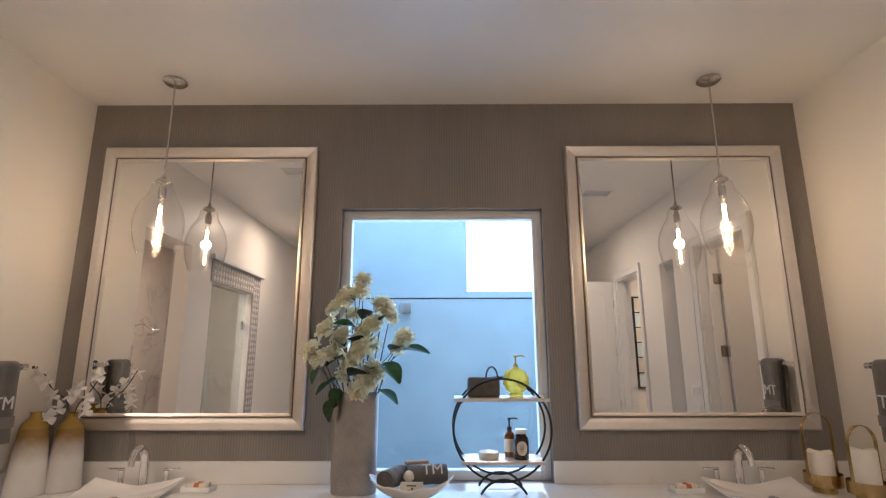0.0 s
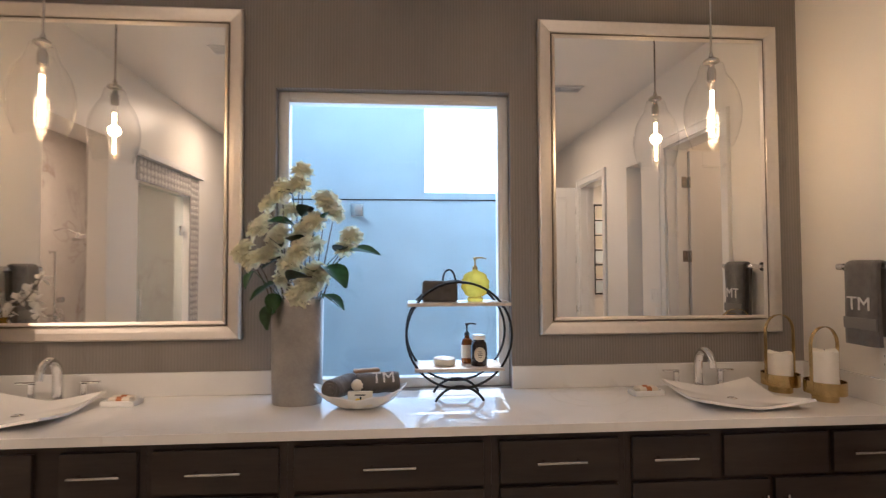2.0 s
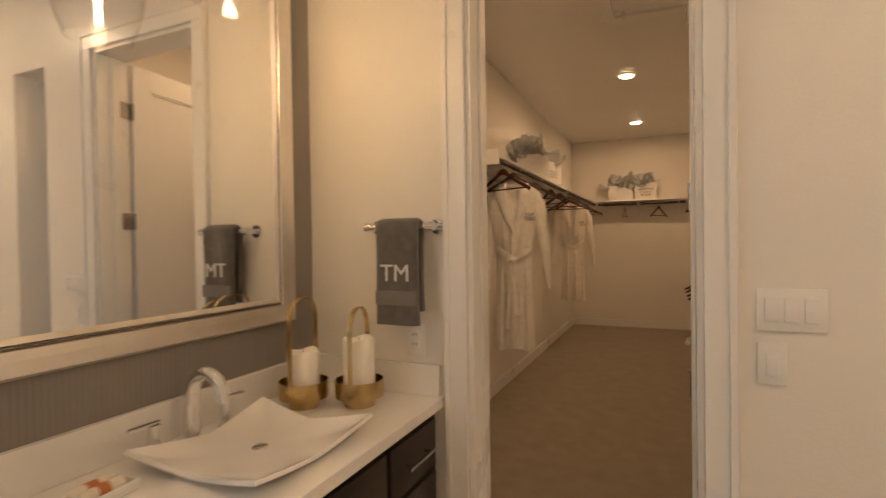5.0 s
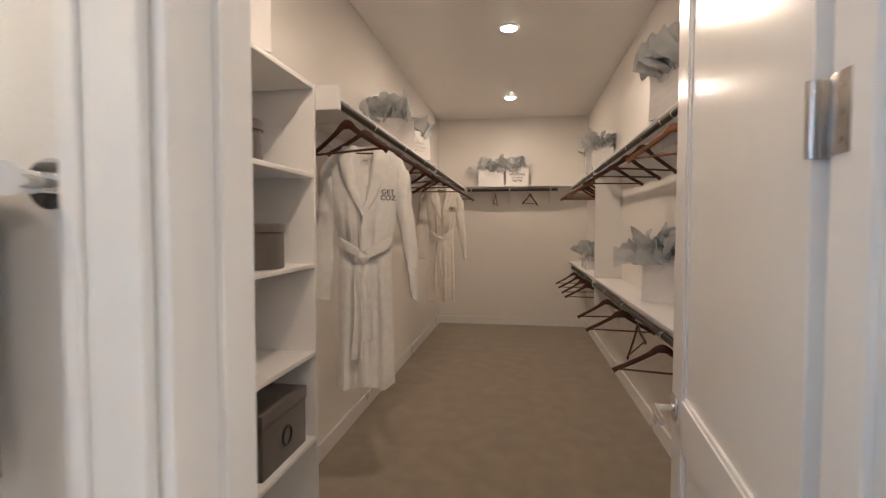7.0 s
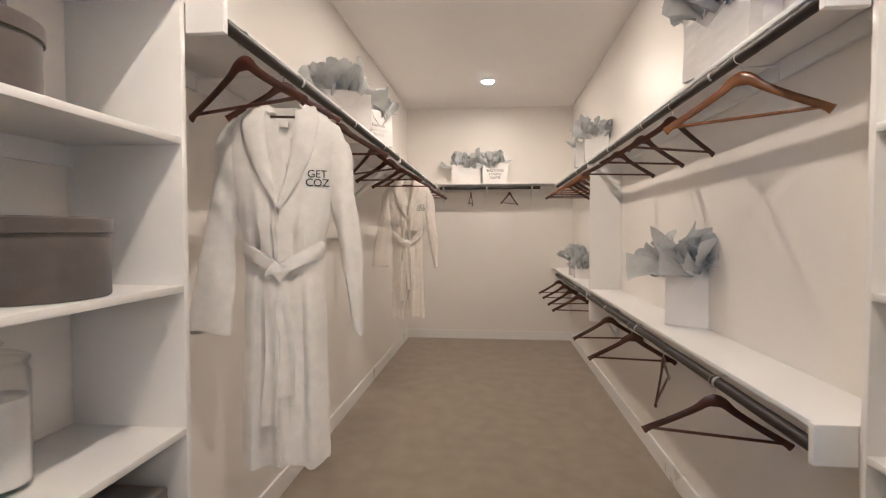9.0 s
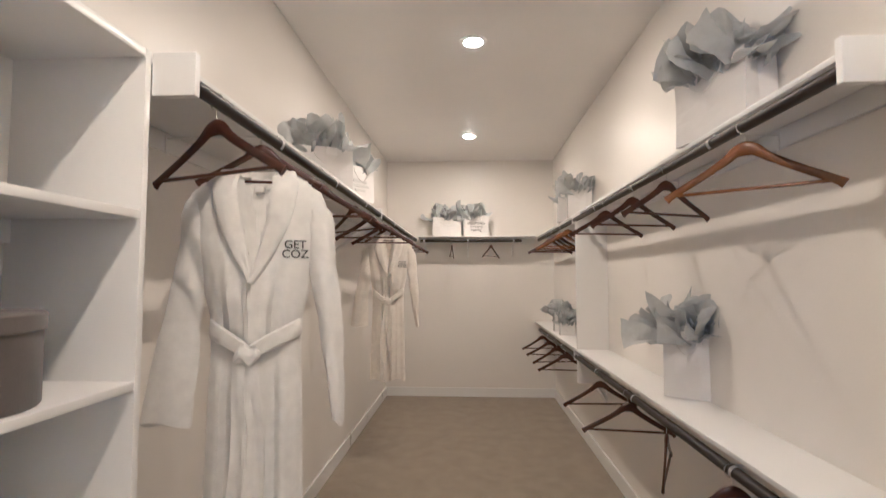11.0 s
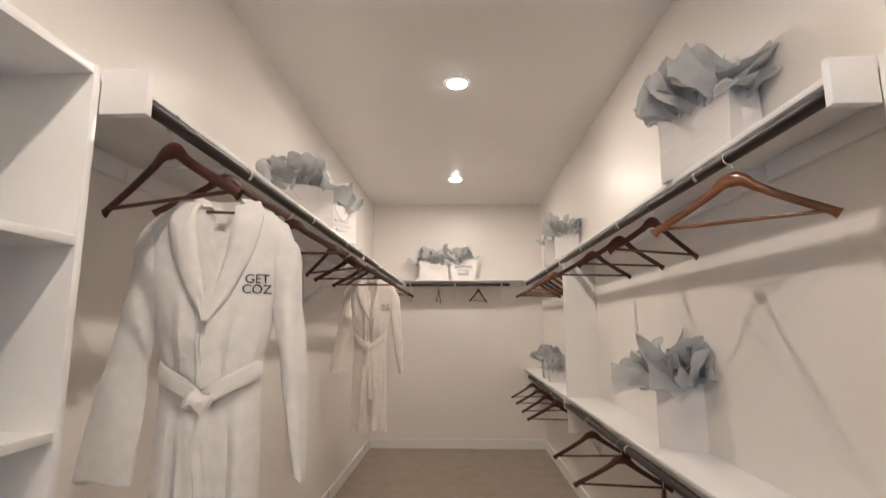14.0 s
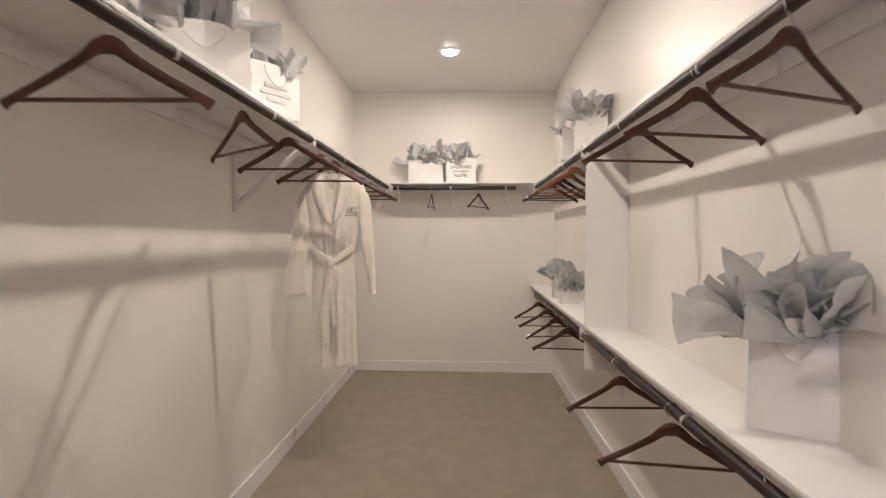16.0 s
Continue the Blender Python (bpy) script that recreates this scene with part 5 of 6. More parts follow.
mz = thing("mosaic_surround", (WEST, 0, 0), 0, "diamond mosaic tile surround of the shower door", "tile surround", kind="structure")
mb = bmesh.new()
box(0.001, 0.012, 0.22, 0.429, 0.0, 2.40, 0.002, mb)
box(0.001, 0.012, 0.43, 1.44, 2.201, 2.40, 0.002, mb)
part("field", mb, TILE_B, mz, smooth=False)


def diamond(w, h):
    bm = bmesh.new()
    a = [bm.verts.new(c) for c in ((0, -w, 0), (0, 0, -h), (0, w, 0), (0, 0, h))]
    b = [bm.verts.new((0.004, v.co.y * 0.86, v.co.z * 0.86)) for v in a]
    bm.faces.new(b)
    for k in range(4):
        bm.faces.new((a[k], a[(k + 1) % 4], b[(k + 1) % 4], b[k]))
    return mesh_of(bm, "tile", TILE_A)


dm = diamond(0.024, 0.027)
spots = [(0.262 + 0.062 * c, 0.04 + 0.062 * r) for r in range(38) for c in range(3)] + [(0.45 + 0.062 * c, 2.236 + 0.062 * r) for c in range(16) for r in range(3)]
for y, z in spots:
    t = new("tile", dm)
    t.parent, t.location = mz, (0.0125, y, z)
cv = bmesh.new()
box(0.0, 0.05, 0.18, 1.48, 2.401, 2.44, 0.006, cv)
box(0.0, 0.035, 0.20, 1.46, 2.441, 2.46, 0.004, cv)
single("trim_shower_head", cv, TRIM, "white moulded ledge above the shower tiles", "moulding", "structure", where=(WEST + 0.001, 0, 0))

# picture in the hall
pic = thing("framed_picture", (3.27, -1.598, 1.05), 0, "tall black framed collage of photographs on the hall wall", "picture")
fb = bmesh.new()
for a in ((-0.16, -0.135, 0, 1.34), (0.135, 0.16, 0, 1.34), (-0.135, 0.135, 0, 0.025), (-0.135, 0.135, 1.315, 1.34)):
    box(a[0], a[1], 0, 0.03, a[2], a[3], 0.002, fb)
for z in (0.22, 0.44, 0.66, 0.88, 1.10):
    box(-0.135, 0.135, 0, 0.02, z - 0.008, z + 0.008, bm=fb)
part("frame", fb, PLASTIC_BLACK, pic, smooth=False)
for k in range(6):
    part("photo", box(-0.134, 0.134, 0.001, 0.006, 0.03 + 0.22 * k, 0.205 + 0.22 * k), LABEL_CREAM if k % 2 else STUCCO, pic, smooth=False)

# ---- closet ----
SHELF_Z, ROD_Z, ROD_L, ROD_R = 2.045, 1.982, 2.915, 1.40
LOW_Z, LOW_ROD = 0.958, 0.892

hatch = thing("ceiling_hatch", (0, 0, CEIL), 0, "white framed attic access panel in the ceiling", "hatch", kind="structure")
hb = bmesh.new()
hx0, hx1, hy0, hy1 = HATCH
for a in ((hx0 - 0.075, hx1 + 0.075, hy0 - 0.075, hy0), (hx0 - 0.075, hx1 + 0.075, hy1, hy1 + 0.075), (hx0 - 0.075, hx0, hy0, hy1), (hx1, hx1 + 0.075, hy0, hy1)):
    box(*a, -0.014, -0.001, 0.003, hb)
part("frame", hb, TRIM, hatch, smooth=False)
part("panel", box(hx0 + 0.003, hx1 - 0.003, hy0 + 0.003, hy1 - 0.003, 0.004, 0.02), TRIM, hatch, smooth=False)
part("cover", box(hx0 - 0.1, hx1 + 0.1, hy0 - 0.1, hy1 + 0.1, 0.101, 0.12), TRIM, hatch, smooth=False)


def cubby(y0, y1, zs, label):
    """Open shelving between the door wall and the hanging space."""
    c = thing("closet_shelving", (0, 0, 0), 0, label, "shelving", "closet shelving units")
    part("side_panel", box(4.047, 4.068, y0, y1, 0.003, 2.055, 0.0015), MELAMINE, c)
    part("side_panel", box(EAST2 + 0.024, EAST2 + 0.044, y0, y1, 0.003, 2.055, 0.0015), MELAMINE, c)
    part("top_panel", box(EAST2 + 0.0445, 4.0465, y0, y1, 2.033, 2.0545, 0.0015), MELAMINE, c)
    for z in zs:
        part("shelf", box(EAST2 + 0.0445, 4.0465, y0 + 0.001, y1, z - 0.019, z, 0.0015), MELAMINE, c)
        wall_y = y1 if y1 > 2 else y0
        a, b = sorted((wall_y - 0.001 if y1 > 2 else wall_y + 0.001, wall_y - 0.016 if y1 > 2 else wall_y + 0.016))
        part("cleat", box(EAST2 + 0.0445, 4.0465, a, b, z - 0.075, z - 0.0195), MELAMINE, c, smooth=False)


cubby(3.005, C_N - 0.001, (1.670, 1.279, 0.895, 0.515, 0.12), "white open closet shelving against the wall")
cubby(C_S + 0.001, 1.315, (1.670, 1.279, 0.895, 0.515, 0.12), "white shallow closet shelving behind the open door")


def hang_shelf(name, x0, x1, y_wall, y_front, z, label):
    s = thing("closet_shelf", (0, 0, 0), 0, label, "shelf", "closet shelves")
    a, b = sorted((y_wall, y_front))
    part("board", box(x0, x1, a, b, z - 0.018, z, 0.002), MELAMINE, s)
    sg = 1 if y_front > y_wall else -1
    c, d = sorted((y_wall, y_wall + sg * 0.016))
    part("cleat", box(x0, x1, c, d, z - 0.085, z - 0.0185, 0.001), MELAMINE, s)
    return s


hang_shelf("shelf", 4.069, C_EAST - 0.001, C_N - 0.001, ROD_L + 0.035, SHELF_Z, "white closet shelf above the robes")
hang_shelf("shelf", 4.069, C_EAST - 0.001, C_S + 0.001, ROD_R - 0.022, SHELF_Z, "white upper closet shelf carrying gift bags")
hang_shelf("shelf", 4.069, 6.929, C_S + 0.001, ROD_R + 0.012, LOW_Z, "white lower closet shelf carrying a gift bag")
hang_shelf("shelf", 6.951, C_EAST - 0.001, C_S + 0.001, ROD_R + 0.012, LOW_Z, "white lower closet shelf with small gift bags")
fs = thing("closet_shelf", (0, 0, 0), 0, "white shelf across the end wall of the closet", "shelf", "closet shelves")
part("board", box(9.19, C_EAST - 0.001, ROD_R + 0.0125, ROD_L - 0.0125, SHELF_Z - 0.018, SHELF_Z, 0.002), MELAMINE, fs)
part("cleat", box(C_EAST - 0.017, C_EAST - 0.001, ROD_R + 0.0125, ROD_L - 0.0125, SHELF_Z - 0.085, SHELF_Z - 0.0185), MELAMINE, fs, smooth=False)
single("closet_partition", box(6.93, 6.95, C_S + 0.001, ROD_R + 0.012, 0.70, SHELF_Z - 0.0185, 0.0015), MELAMINE, "white upright closet partition between the shelves", "panel")


def rail(p, q, label, clips, side):
    """A rod with white clips and, at the wall, slim brackets; side is the way to the wall."""
    r = thing("closet_rod", (0, 0, 0), 0, label, "closet rod", "closet rods")
    part("rod", rod(p, q, 0.0185, 20), BRONZE, r)
    along_x = abs(q[0] - p[0]) > abs(q[1] - p[1])
    for c in clips:
        ring = bmesh.new()
        pts = []
        for k in range(13):
            a = radians(-60 + 300 * k / 12)
            u, w = 0.0215 * math.cos(a), 0.0215 * math.sin(a)
            pts.append((c, p[1] + u, p[2] + w) if along_x else (p[0] + u, c, p[2] + w))
        prev = None
        for pt in pts:
            h = 0.009
            cur = [ring.verts.new((pt[0] + (s * h if along_x else 0), pt[1] + (0 if along_x else s * h), pt[2])) for s in (-1, 1)]
            if prev:
                ring.faces.new((prev[0], prev[1], cur[1], cur[0]))
            prev = cur
        bmesh.ops.solidify(ring, geom=ring.faces[:], thickness=0.003)
        part("clip", ring, WHITE_PLASTIC, r, "white plastic clip")
        br_ = bmesh.new()
        if along_x:
            wall = C_N - 0.018 if side > 0 else C_S + 0.018
            y = p[1]
            box(c - 0.009, c + 0.009, wall - 0.003, wall + 0.001, p[2] - 0.03, p[2] + 0.035, bm=br_) if side > 0 else box(c - 0.009, c + 0.009, wall - 0.001, wall + 0.003, p[2] - 0.03, p[2] + 0.035, bm=br_)
            tube([(c, y, p[2] + 0.026), (c, wall, p[2] + 0.026)], 0.004, 6, br_)
        else:
            wall = C_EAST - 0.018
            box(wall - 0.003, wall + 0.001, c - 0.009, c + 0.009, p[2] - 0.20, p[2] + 0.02, bm=br_)
            tube([(p[0] + 0.018, c, p[2] + 0.012), ((p[0] + wall) / 2, c, p[2] - 0.08), (wall, c, p[2] - 0.185)], 0.005, 6, br_)
        part("bracket", br_, WHITE_PLASTIC, r, "slim white metal bracket")
    return r


def end_plate(x, y0, y1, z0, z1):
    single("end_plate", box(x, x + 0.022, y0, y1, z0, z1, 0.002), MELAMINE, "white square end plate holding the closet rod", "rod bracket", group="rod end plates")


rail((4.09, ROD_L, ROD_Z), (9.10, ROD_L, ROD_Z), "long dark bronze closet rod over the robes", (4.63, 5.35, 6.05, 7.25, 7.95, 8.65), 1)
rail((4.09, ROD_R, ROD_Z), (9.10, ROD_R, ROD_Z), "long dark bronze upper closet rod with hangers", (4.70, 5.53, 6.30, 7.6, 8.4), -1)
rail((4.09, ROD_R, LOW_ROD), (9.10, ROD_R, LOW_ROD), "long dark bronze lower closet rod with hangers", (4.62, 5.60, 6.35, 7.6, 8.4), -1)
rail((9.215, 1.60, ROD_Z), (9.215, 2.87, ROD_Z), "short dark bronze rod on the end wall", (1.70, 2.27, 2.82), 1)
end_plate(4.0685, ROD_L - 0.018, 3.004, 1.948, 2.054)
end_plate(4.0685, 1.316, ROD_R + 0.018, 1.948, 2.054)
end_plate(4.0685, 1.316, ROD_R + 0.018, 0.855, 0.957)


def brace(x, y_front, y_wall, z):
    """A stout white shelf brace with a diagonal strut."""
    b = thing("shelf_brace", (x, 0, 0), 0, "stout white diagonal brace under the shelf", "bracket", "shelf braces")
    s = 1 if y_wall > y_front else -1
    a, c = sorted((y_front - s * 0.012, y_front + s * 0.03))
    part("head", box(-0.022, 0.022, a - 0.006, c + 0.006, z - 0.095, z - 0.0185, 0.003), MELAMINE, b)
    part("strut", tube([(0, y_front + s * 0.03, z - 0.085), (0, y_wall - s * 0.017, z - 0.40)], 0.016, 4), MELAMINE, b, smooth=False)
    part("wall_plate", box(-0.02, 0.02, min(y_wall - s * 0.001, y_wall - s * 0.015), max(y_wall - s * 0.001, y_wall - s * 0.015), z - 0.44, z - 0.087, 0.002), MELAMINE, b)


brace(6.60, ROD_L, C_N, SHELF_Z)
brace(7.02, ROD_R, C_S, SHELF_Z)
brace(7.02, ROD_R, C_S, LOW_Z)


# hangers
def build_hanger(mat, label):
    h = thing("coat_hanger", (0, 0, -5), 0, label, "hanger", "coat hangers")
    half = curve_points([(0, -0.236, -0.206), (0, -0.212, -0.190), (0, -0.135, -0.148), (0, -0.062, -0.104), (0, -0.026, -0.076), (0, 0, -0.068)], 5)
    pts = half + [Vector((0, -p.y, p.z)) for p in reversed(half[:-1])]
    n = len(pts)
    rad = [0.0120 + 0.0105 * math.exp(-((k - (n - 1) / 2) / (n * 0.14)) ** 2) + 0.003 * math.exp(-(min(k, n - 1 - k) / 2.5) ** 2) for k in range(n)]
    bm = tube(pts, rad, 12, up=(1, 0, 0), flat=0.42)
    part("yoke", bm, mat, h)
    part("bar", rod((0, -0.212, -0.194), (0, 0.212, -0.194), 0.0055, 10), mat, h, "round trouser bar")
    hk = [(0, 0, -0.090), (0, 0, -0.034)] + [(0, 0.0225 * math.cos(a), 0.0225 * math.sin(a)) for a in [radians(-90 + 250 * k / 14) for k in range(15)]]
    part("hook", tube(hk, 0.0018, 6, up=(1, 0, 0)), CHROME, h, "chrome wire hook")
    return h


DARK = "dark mahogany wooden coat hanger on the rod"
hang_dark, hang_light = build_hanger(MAHOGANY, DARK), build_hanger(HONEY, "honey-brown wooden coat hanger on the rod")
LEFT_H = [(4.205, -22), (4.49, 10), (5.10, 3), (5.78, -38), (6.26, 0), (6.75, 6), (7.03, 6), (7.40, 6), (7.80, -5), (8.1, 8)]
RIGHT_H = [(5.12, 24), (5.56, 14), (6.08, 10), (7.29, 6), (7.55, -8), (7.80, 4), (8.02, -5), (8.25, 8), (4.50, -38)]
LOW_H = [(4.645, -14), (5.19, 65), (5.72, -8), (6.30, 2), (7.5, -8), (7.95, 8), (8.4, -6), (8.9, 6)]
for k, (x, a) in enumerate(LEFT_H):
    copy_thing(hang_dark, pose(x, ROD_L, ROD_Z - 0.002, 0, 0, a) @ Matrix.Scale(0.82 if x in (4.49, 7.03) else 1.0, 4))
for k, (x, a) in enumerate(RIGHT_H):
    copy_thing(hang_light if k in (3, 4, 8) else hang_dark, pose(x, ROD_R, ROD_Z - 0.002, 0, 0, a))
for k, (x, a) in enumerate(LOW_H):
    copy_thing(hang_dark, pose(x, ROD_R, LOW_ROD - 0.002, 0, 0, a))
for y, a in ((2.47, 86), (1.98, 62)):
    copy_thing(hang_dark, pose(9.215, y, ROD_Z - 0.002, 0, 0, a))
for h in (hang_dark, hang_light):
    for o in list(h.children_recursive) + [h]:
        bpy.data.objects.remove(o)


# bath robes
def width_at(z):
    keys = [(-0.10, 0.066), (-0.13, 0.112), (-0.16, 0.162), (-0.195, 0.202), (-0.235, 0.210), (-0.31, 0.194), (-0.46, 0.163), (-0.61, 0.138), (-0.70, 0.136), (-0.90, 0.142), (-1.20, 0.150), (-1.36, 0.154)]
    for (z0, w0), (z1, w1) in zip(keys, keys[1:]):
        if z <= z0 and z >= z1:
            f = (z0 - z) / (z0 - z1)
            f = f * f * (3 - 2 * f)
            return w0 + (w1 - w0) * f
    return keys[-1][1] if z < -1.3 else keys[0][1]


def depth_at(z):
    if z > -0.2:
        return 0.030 + 0.04 * min(1, (-0.10 - z) / 0.1)
    return 0.070 if z > -0.55 else 0.070 - 0.012 * max(0, 1 - abs(z + 0.65) / 0.14)


def front_x(y, z, seed, lining=False):
    w, d = width_at(z), depth_at(z)
    s = max(-0.98, min(0.98, y / w))
    fold = 0.0
    if z < -0.66:
        g = min(1, (-0.66 - z) / 0.16)
        fold = g * (0.021 * math.sin(s * 8 + seed) + 0.008 * math.sin(s * 19 + seed * 2 + z * 1.5) + 0.002 * math.sin(s * 37 + z * 3))
    else:
        # drag folds that fan down from the shoulder and gather above the belt
        g = max(0.0, min(1.0, (-0.36 - z) / 0.2))
        fold = 0.006 * math.sin(abs(s) * 10 + z * 13 + seed) * (1 - abs(s)) + g * (0.012 * math.sin(s * 15 + seed) + 0.005 * math.sin(s * 27 + 2 * seed + z * 4))
    fold += 0.015 * noise.noise((y * 9, z * 6, seed)) + 0.007 * noise.noise((y * 28, z * 22, seed + 5))
    half = 0.056 * max(0.0, min(1.0, (z + 0.455) / 0.30))
    if lining and half > 0 and abs(y) < half:
        fold -= 0.088 * min(1.0, (half - abs(y)) / 0.014)
    return -(d * (1 - abs(s) ** 2.6) ** 0.5 + fold * (1 - s * s))


def robe(x, turn, seed, label, letters, cloth, scale=1.0):
    r = thing("bath_robe", (x, ROD_L, ROD_Z - 0.008), turn, label, "bathrobe", "bathrobes")
    bm = bmesh.new()
    nz, ny = 70, 44
    fr, bk = [], []
    z_top, z_bot = -0.115, -1.36
    for i in range(nz + 1):
        z = z_top + (z_bot - z_top) * i / nz
        w = width_at(z)
        rf, rb_ = [], []
        for j in range(ny + 1):
            s = -1 + 2 * j / ny
            y = w * math.sin(s * math.pi / 2) * 0.98
            hem = 0.012 * math.sin(s * 7 + seed) if i == nz else 0
            rf.append(bm.verts.new((front_x(y, z, seed, True), y, z + hem)))
            rb_.append(bm.verts.new((0.75 * depth_at(z) * (1 - abs(s) ** 2.4) ** 0.5 + 0.006 * math.sin(s * 11 + seed + 3 * z), y, z + hem)) if 0 < j < ny else rf[-1])
        fr.append(rf), bk.append(rb_)
    for g in (fr, bk):
        for i in range(nz):
            for j in range(ny):
                q = list(dict.fromkeys((g[i][j], g[i + 1][j], g[i + 1][j + 1], g[i][j + 1])))
                if len(q) > 2 and not bm.faces.get(q):
                    bm.faces.new(q)
    for g0, g1 in ((fr[0], bk[0]),):
        for j in range(ny):
            q = list(dict.fromkeys((g0[j], g0[j + 1], g1[j + 1], g1[j])))
            if len(q) > 2:
                bm.faces.new(q)
    part("body", bm, cloth, r)
    # sleeves
    for s in (-1, 1):
        # one sleeve hangs broadside, the other turned edge-on
        if s > 0:
            path = curve_points([(0.0, 0.158, -0.205), (0.0, 0.180, -0.275), (-0.004, 0.196, -0.44), (-0.012, 0.226, -0.65), (-0.02, 0.248, -0.900)], 7)
            wide, deep = (0.048, 0.052, 0.050, 0.058, 0.074), (0.044, 0.046, 0.040, 0.032, 0.022)
        else:
            path = curve_points([(0.0, -0.158, -0.205), (0.0, -0.184, -0.275), (-0.006, -0.204, -0.44), (-0.020, -0.232, -0.65), (-0.012, -0.256, -0.905)], 7)
            wide, deep = (0.048, 0.050, 0.042, 0.036, 0.016), (0.044, 0.048, 0.048, 0.050, 0.056)
        n = len(path)
        sb_ = bmesh.new()
        rings = []
        for i, p in enumerate(path):
            f = i / (n - 1)
            kf = min(3, int(f * 4))
            ry, rx = wide[kf] + (wide[kf + 1] - wide[kf]) * (f * 4 - kf), deep[kf] + (deep[kf + 1] - deep[kf]) * (f * 4 - kf)
            ring = []
            for k in range(24):
                a = 2 * math.pi * k / 24
                rr = 1 + 0.10 * math.sin(3 * a + f * 7 + seed + s) * f + 0.16 * noise.noise((math.cos(a) * 1.5, math.sin(a) * 1.5 + s * 3, f * 9 + seed)) + 0.06 * noise.noise((math.cos(a) * 4, math.sin(a) * 4 + s * 3, f * 16 + seed))
                ring.append(sb_.verts.new((p.x + rx * rr * math.cos(a), p.y + ry * rr * math.sin(a) * (0.9 if f < 0.1 else 1), p.z + 0.012 * math.sin(a) * (1 - f) + 0.010 * math.cos(2 * a + seed) * f ** 6)))
            rings.append(ring)
        for a, b in zip(rings, rings[1:]):
            for k in range(24):
                sb_.faces.new((a[k], a[(k + 1) % 24], b[(k + 1) % 24], b[k]))
        inner = [sb_.verts.new((path[-1].x + (v.co.x - path[-1].x) * 0.86, path[-1].y + (v.co.y - path[-1].y) * 0.86, v.co.z + 0.05)) for v in rings[-1]]
        for k in range(24):
            sb_.faces.new((rings[-1][k], rings[-1][(k + 1) % 24], inner[(k + 1) % 24], inner[k]))
        sb_.faces.new(inner)
        sb_.faces.new(rings[0])
        part("sleeve", sb_, cloth, r)
        # shawl collar: a thick band from the nape down to the waist
        cb_ = bmesh.new()
        ctrl = [(0.045, s * 0.022, -0.138), (0.020, s * 0.062, -0.124), (-0.036, s * 0.086, -0.148), (0, s * 0.086, -0.21), (0, s * 0.070, -0.29), (0, s * 0.046, -0.365), (0, s * 0.020, -0.43), (0, s * 0.002, -0.475)]
        cp = curve_points(ctrl, 5)
        wid = [(0.016 + 0.022 * min(1, i / 10)) * (1 - 0.86 * max(0, (i - 17) / (len(cp) - 18)) ** 1.3) for i in range(len(cp))]
        gr = []
        for i, p in enumerate(cp):
            row = []
            for j in range(9):
                t = -1 + j / 4
                y = p.y + wid[i] * t
                bulge = 0.011 * (1 - abs(t) ** 3) ** 0.5 + 0.009 + 0.004 * noise.noise((p.z * 14, t * 2, seed + s))
                if i >= 12:
                    xx = front_x(y, p.z, seed) - bulge
                elif i <= 7:
                    xx = p.x - (bulge if i > 4 else -bulge)
                else:
                    f = (i - 7) / 5
                    xx = (p.x - bulge) * (1 - f) + f * (front_x(y, p.z, seed) - bulge)
                row.append(cb_.verts.new((xx, y, p.z + (0.012 * t * s if i < 9 else 0))))
            gr.append(row)
        for i in range(len(gr) - 1):
            for j in range(8):
                cb_.faces.new((gr[i][j], gr[i + 1][j], gr[i + 1][j + 1], gr[i][j + 1]))
        under = [[cb_.verts.new((v.co.x + 0.010, v.co.y, v.co.z)) for v in row] for row in gr]
        for i in range(len(gr) - 1):
            for j in range(8):
                cb_.faces.new((under[i][j], under[i + 1][j], under[i + 1][j + 1], under[i][j + 1]))
            for j in (0, 8):
                cb_.faces.new((gr[i][j], gr[i + 1][j], under[i + 1][j], under[i][j]))
        part("collar", cb_, cloth, r, "rolled shawl collar")
    # overlapping front edge below the belt
    eb = bmesh.new()
    pts = [(front_x(0.022 - 0.03 * k / 24, -0.455 - 0.87 * k / 24, seed) - 0.003, 0.022 - 0.03 * k / 24, -0.455 - 0.87 * k / 24) for k in range(25)]
    tube(pts, 0.008, 8, eb, up=(1, 0, 0), flat=0.7)
    part("front_edge", eb, cloth, r)
    # belt
    bb_ = bmesh.new()
    rows_ = []
    for i, (dz, out) in enumerate(((0.030, 0.004), (0.024, 0.014), (0.0, 0.017), (-0.024, 0.014), (-0.030, 0.004))):
        ring = []
        for k in range(48):
            a = 2 * math.pi * k / 48
            y = 0.131 * math.sin(a)
            sag = 0.035 - 0.085 * (1 - abs(math.sin(a))) if math.cos(a) > 0 else 0.035
            z = -0.64 + dz * (0.8 + 0.2 * abs(math.sin(a))) + sag + 0.008 * math.sin(a * 2 + seed)
            xx = -(0.072 + out) * math.cos(a) - (0.012 if math.cos(a) > 0 else 0) + 0.004 * noise.noise((a * 3, dz * 40, seed))
            ring.append(bb_.verts.new((xx, y * (1 + out * 3), z)))
        rows_.append(ring)
    for a, b in zip(rows_, rows_[1:]):
        for k in range(48):
            bb_.faces.new((a[k], a[(k + 1) % 48], b[(k + 1) % 48], b[k]))
    part("belt", bb_, cloth, r, "wide terry belt")
    kb = bmesh.new()
    bmesh.ops.create_icosphere(kb, subdivisions=3, radius=1)
    for v in kb.verts:
        d = 1 + 0.30 * noise.noise(v.co * 2.6 + Vector((seed, 0, 0)))
        v.co = Vector((-0.106 + v.co.x * 0.019 * d, 0.004 + v.co.y * 0.036 * d, -0.688 + v.co.z * 0.030 * d + 0.006 * math.sin(v.co.y * 5)))
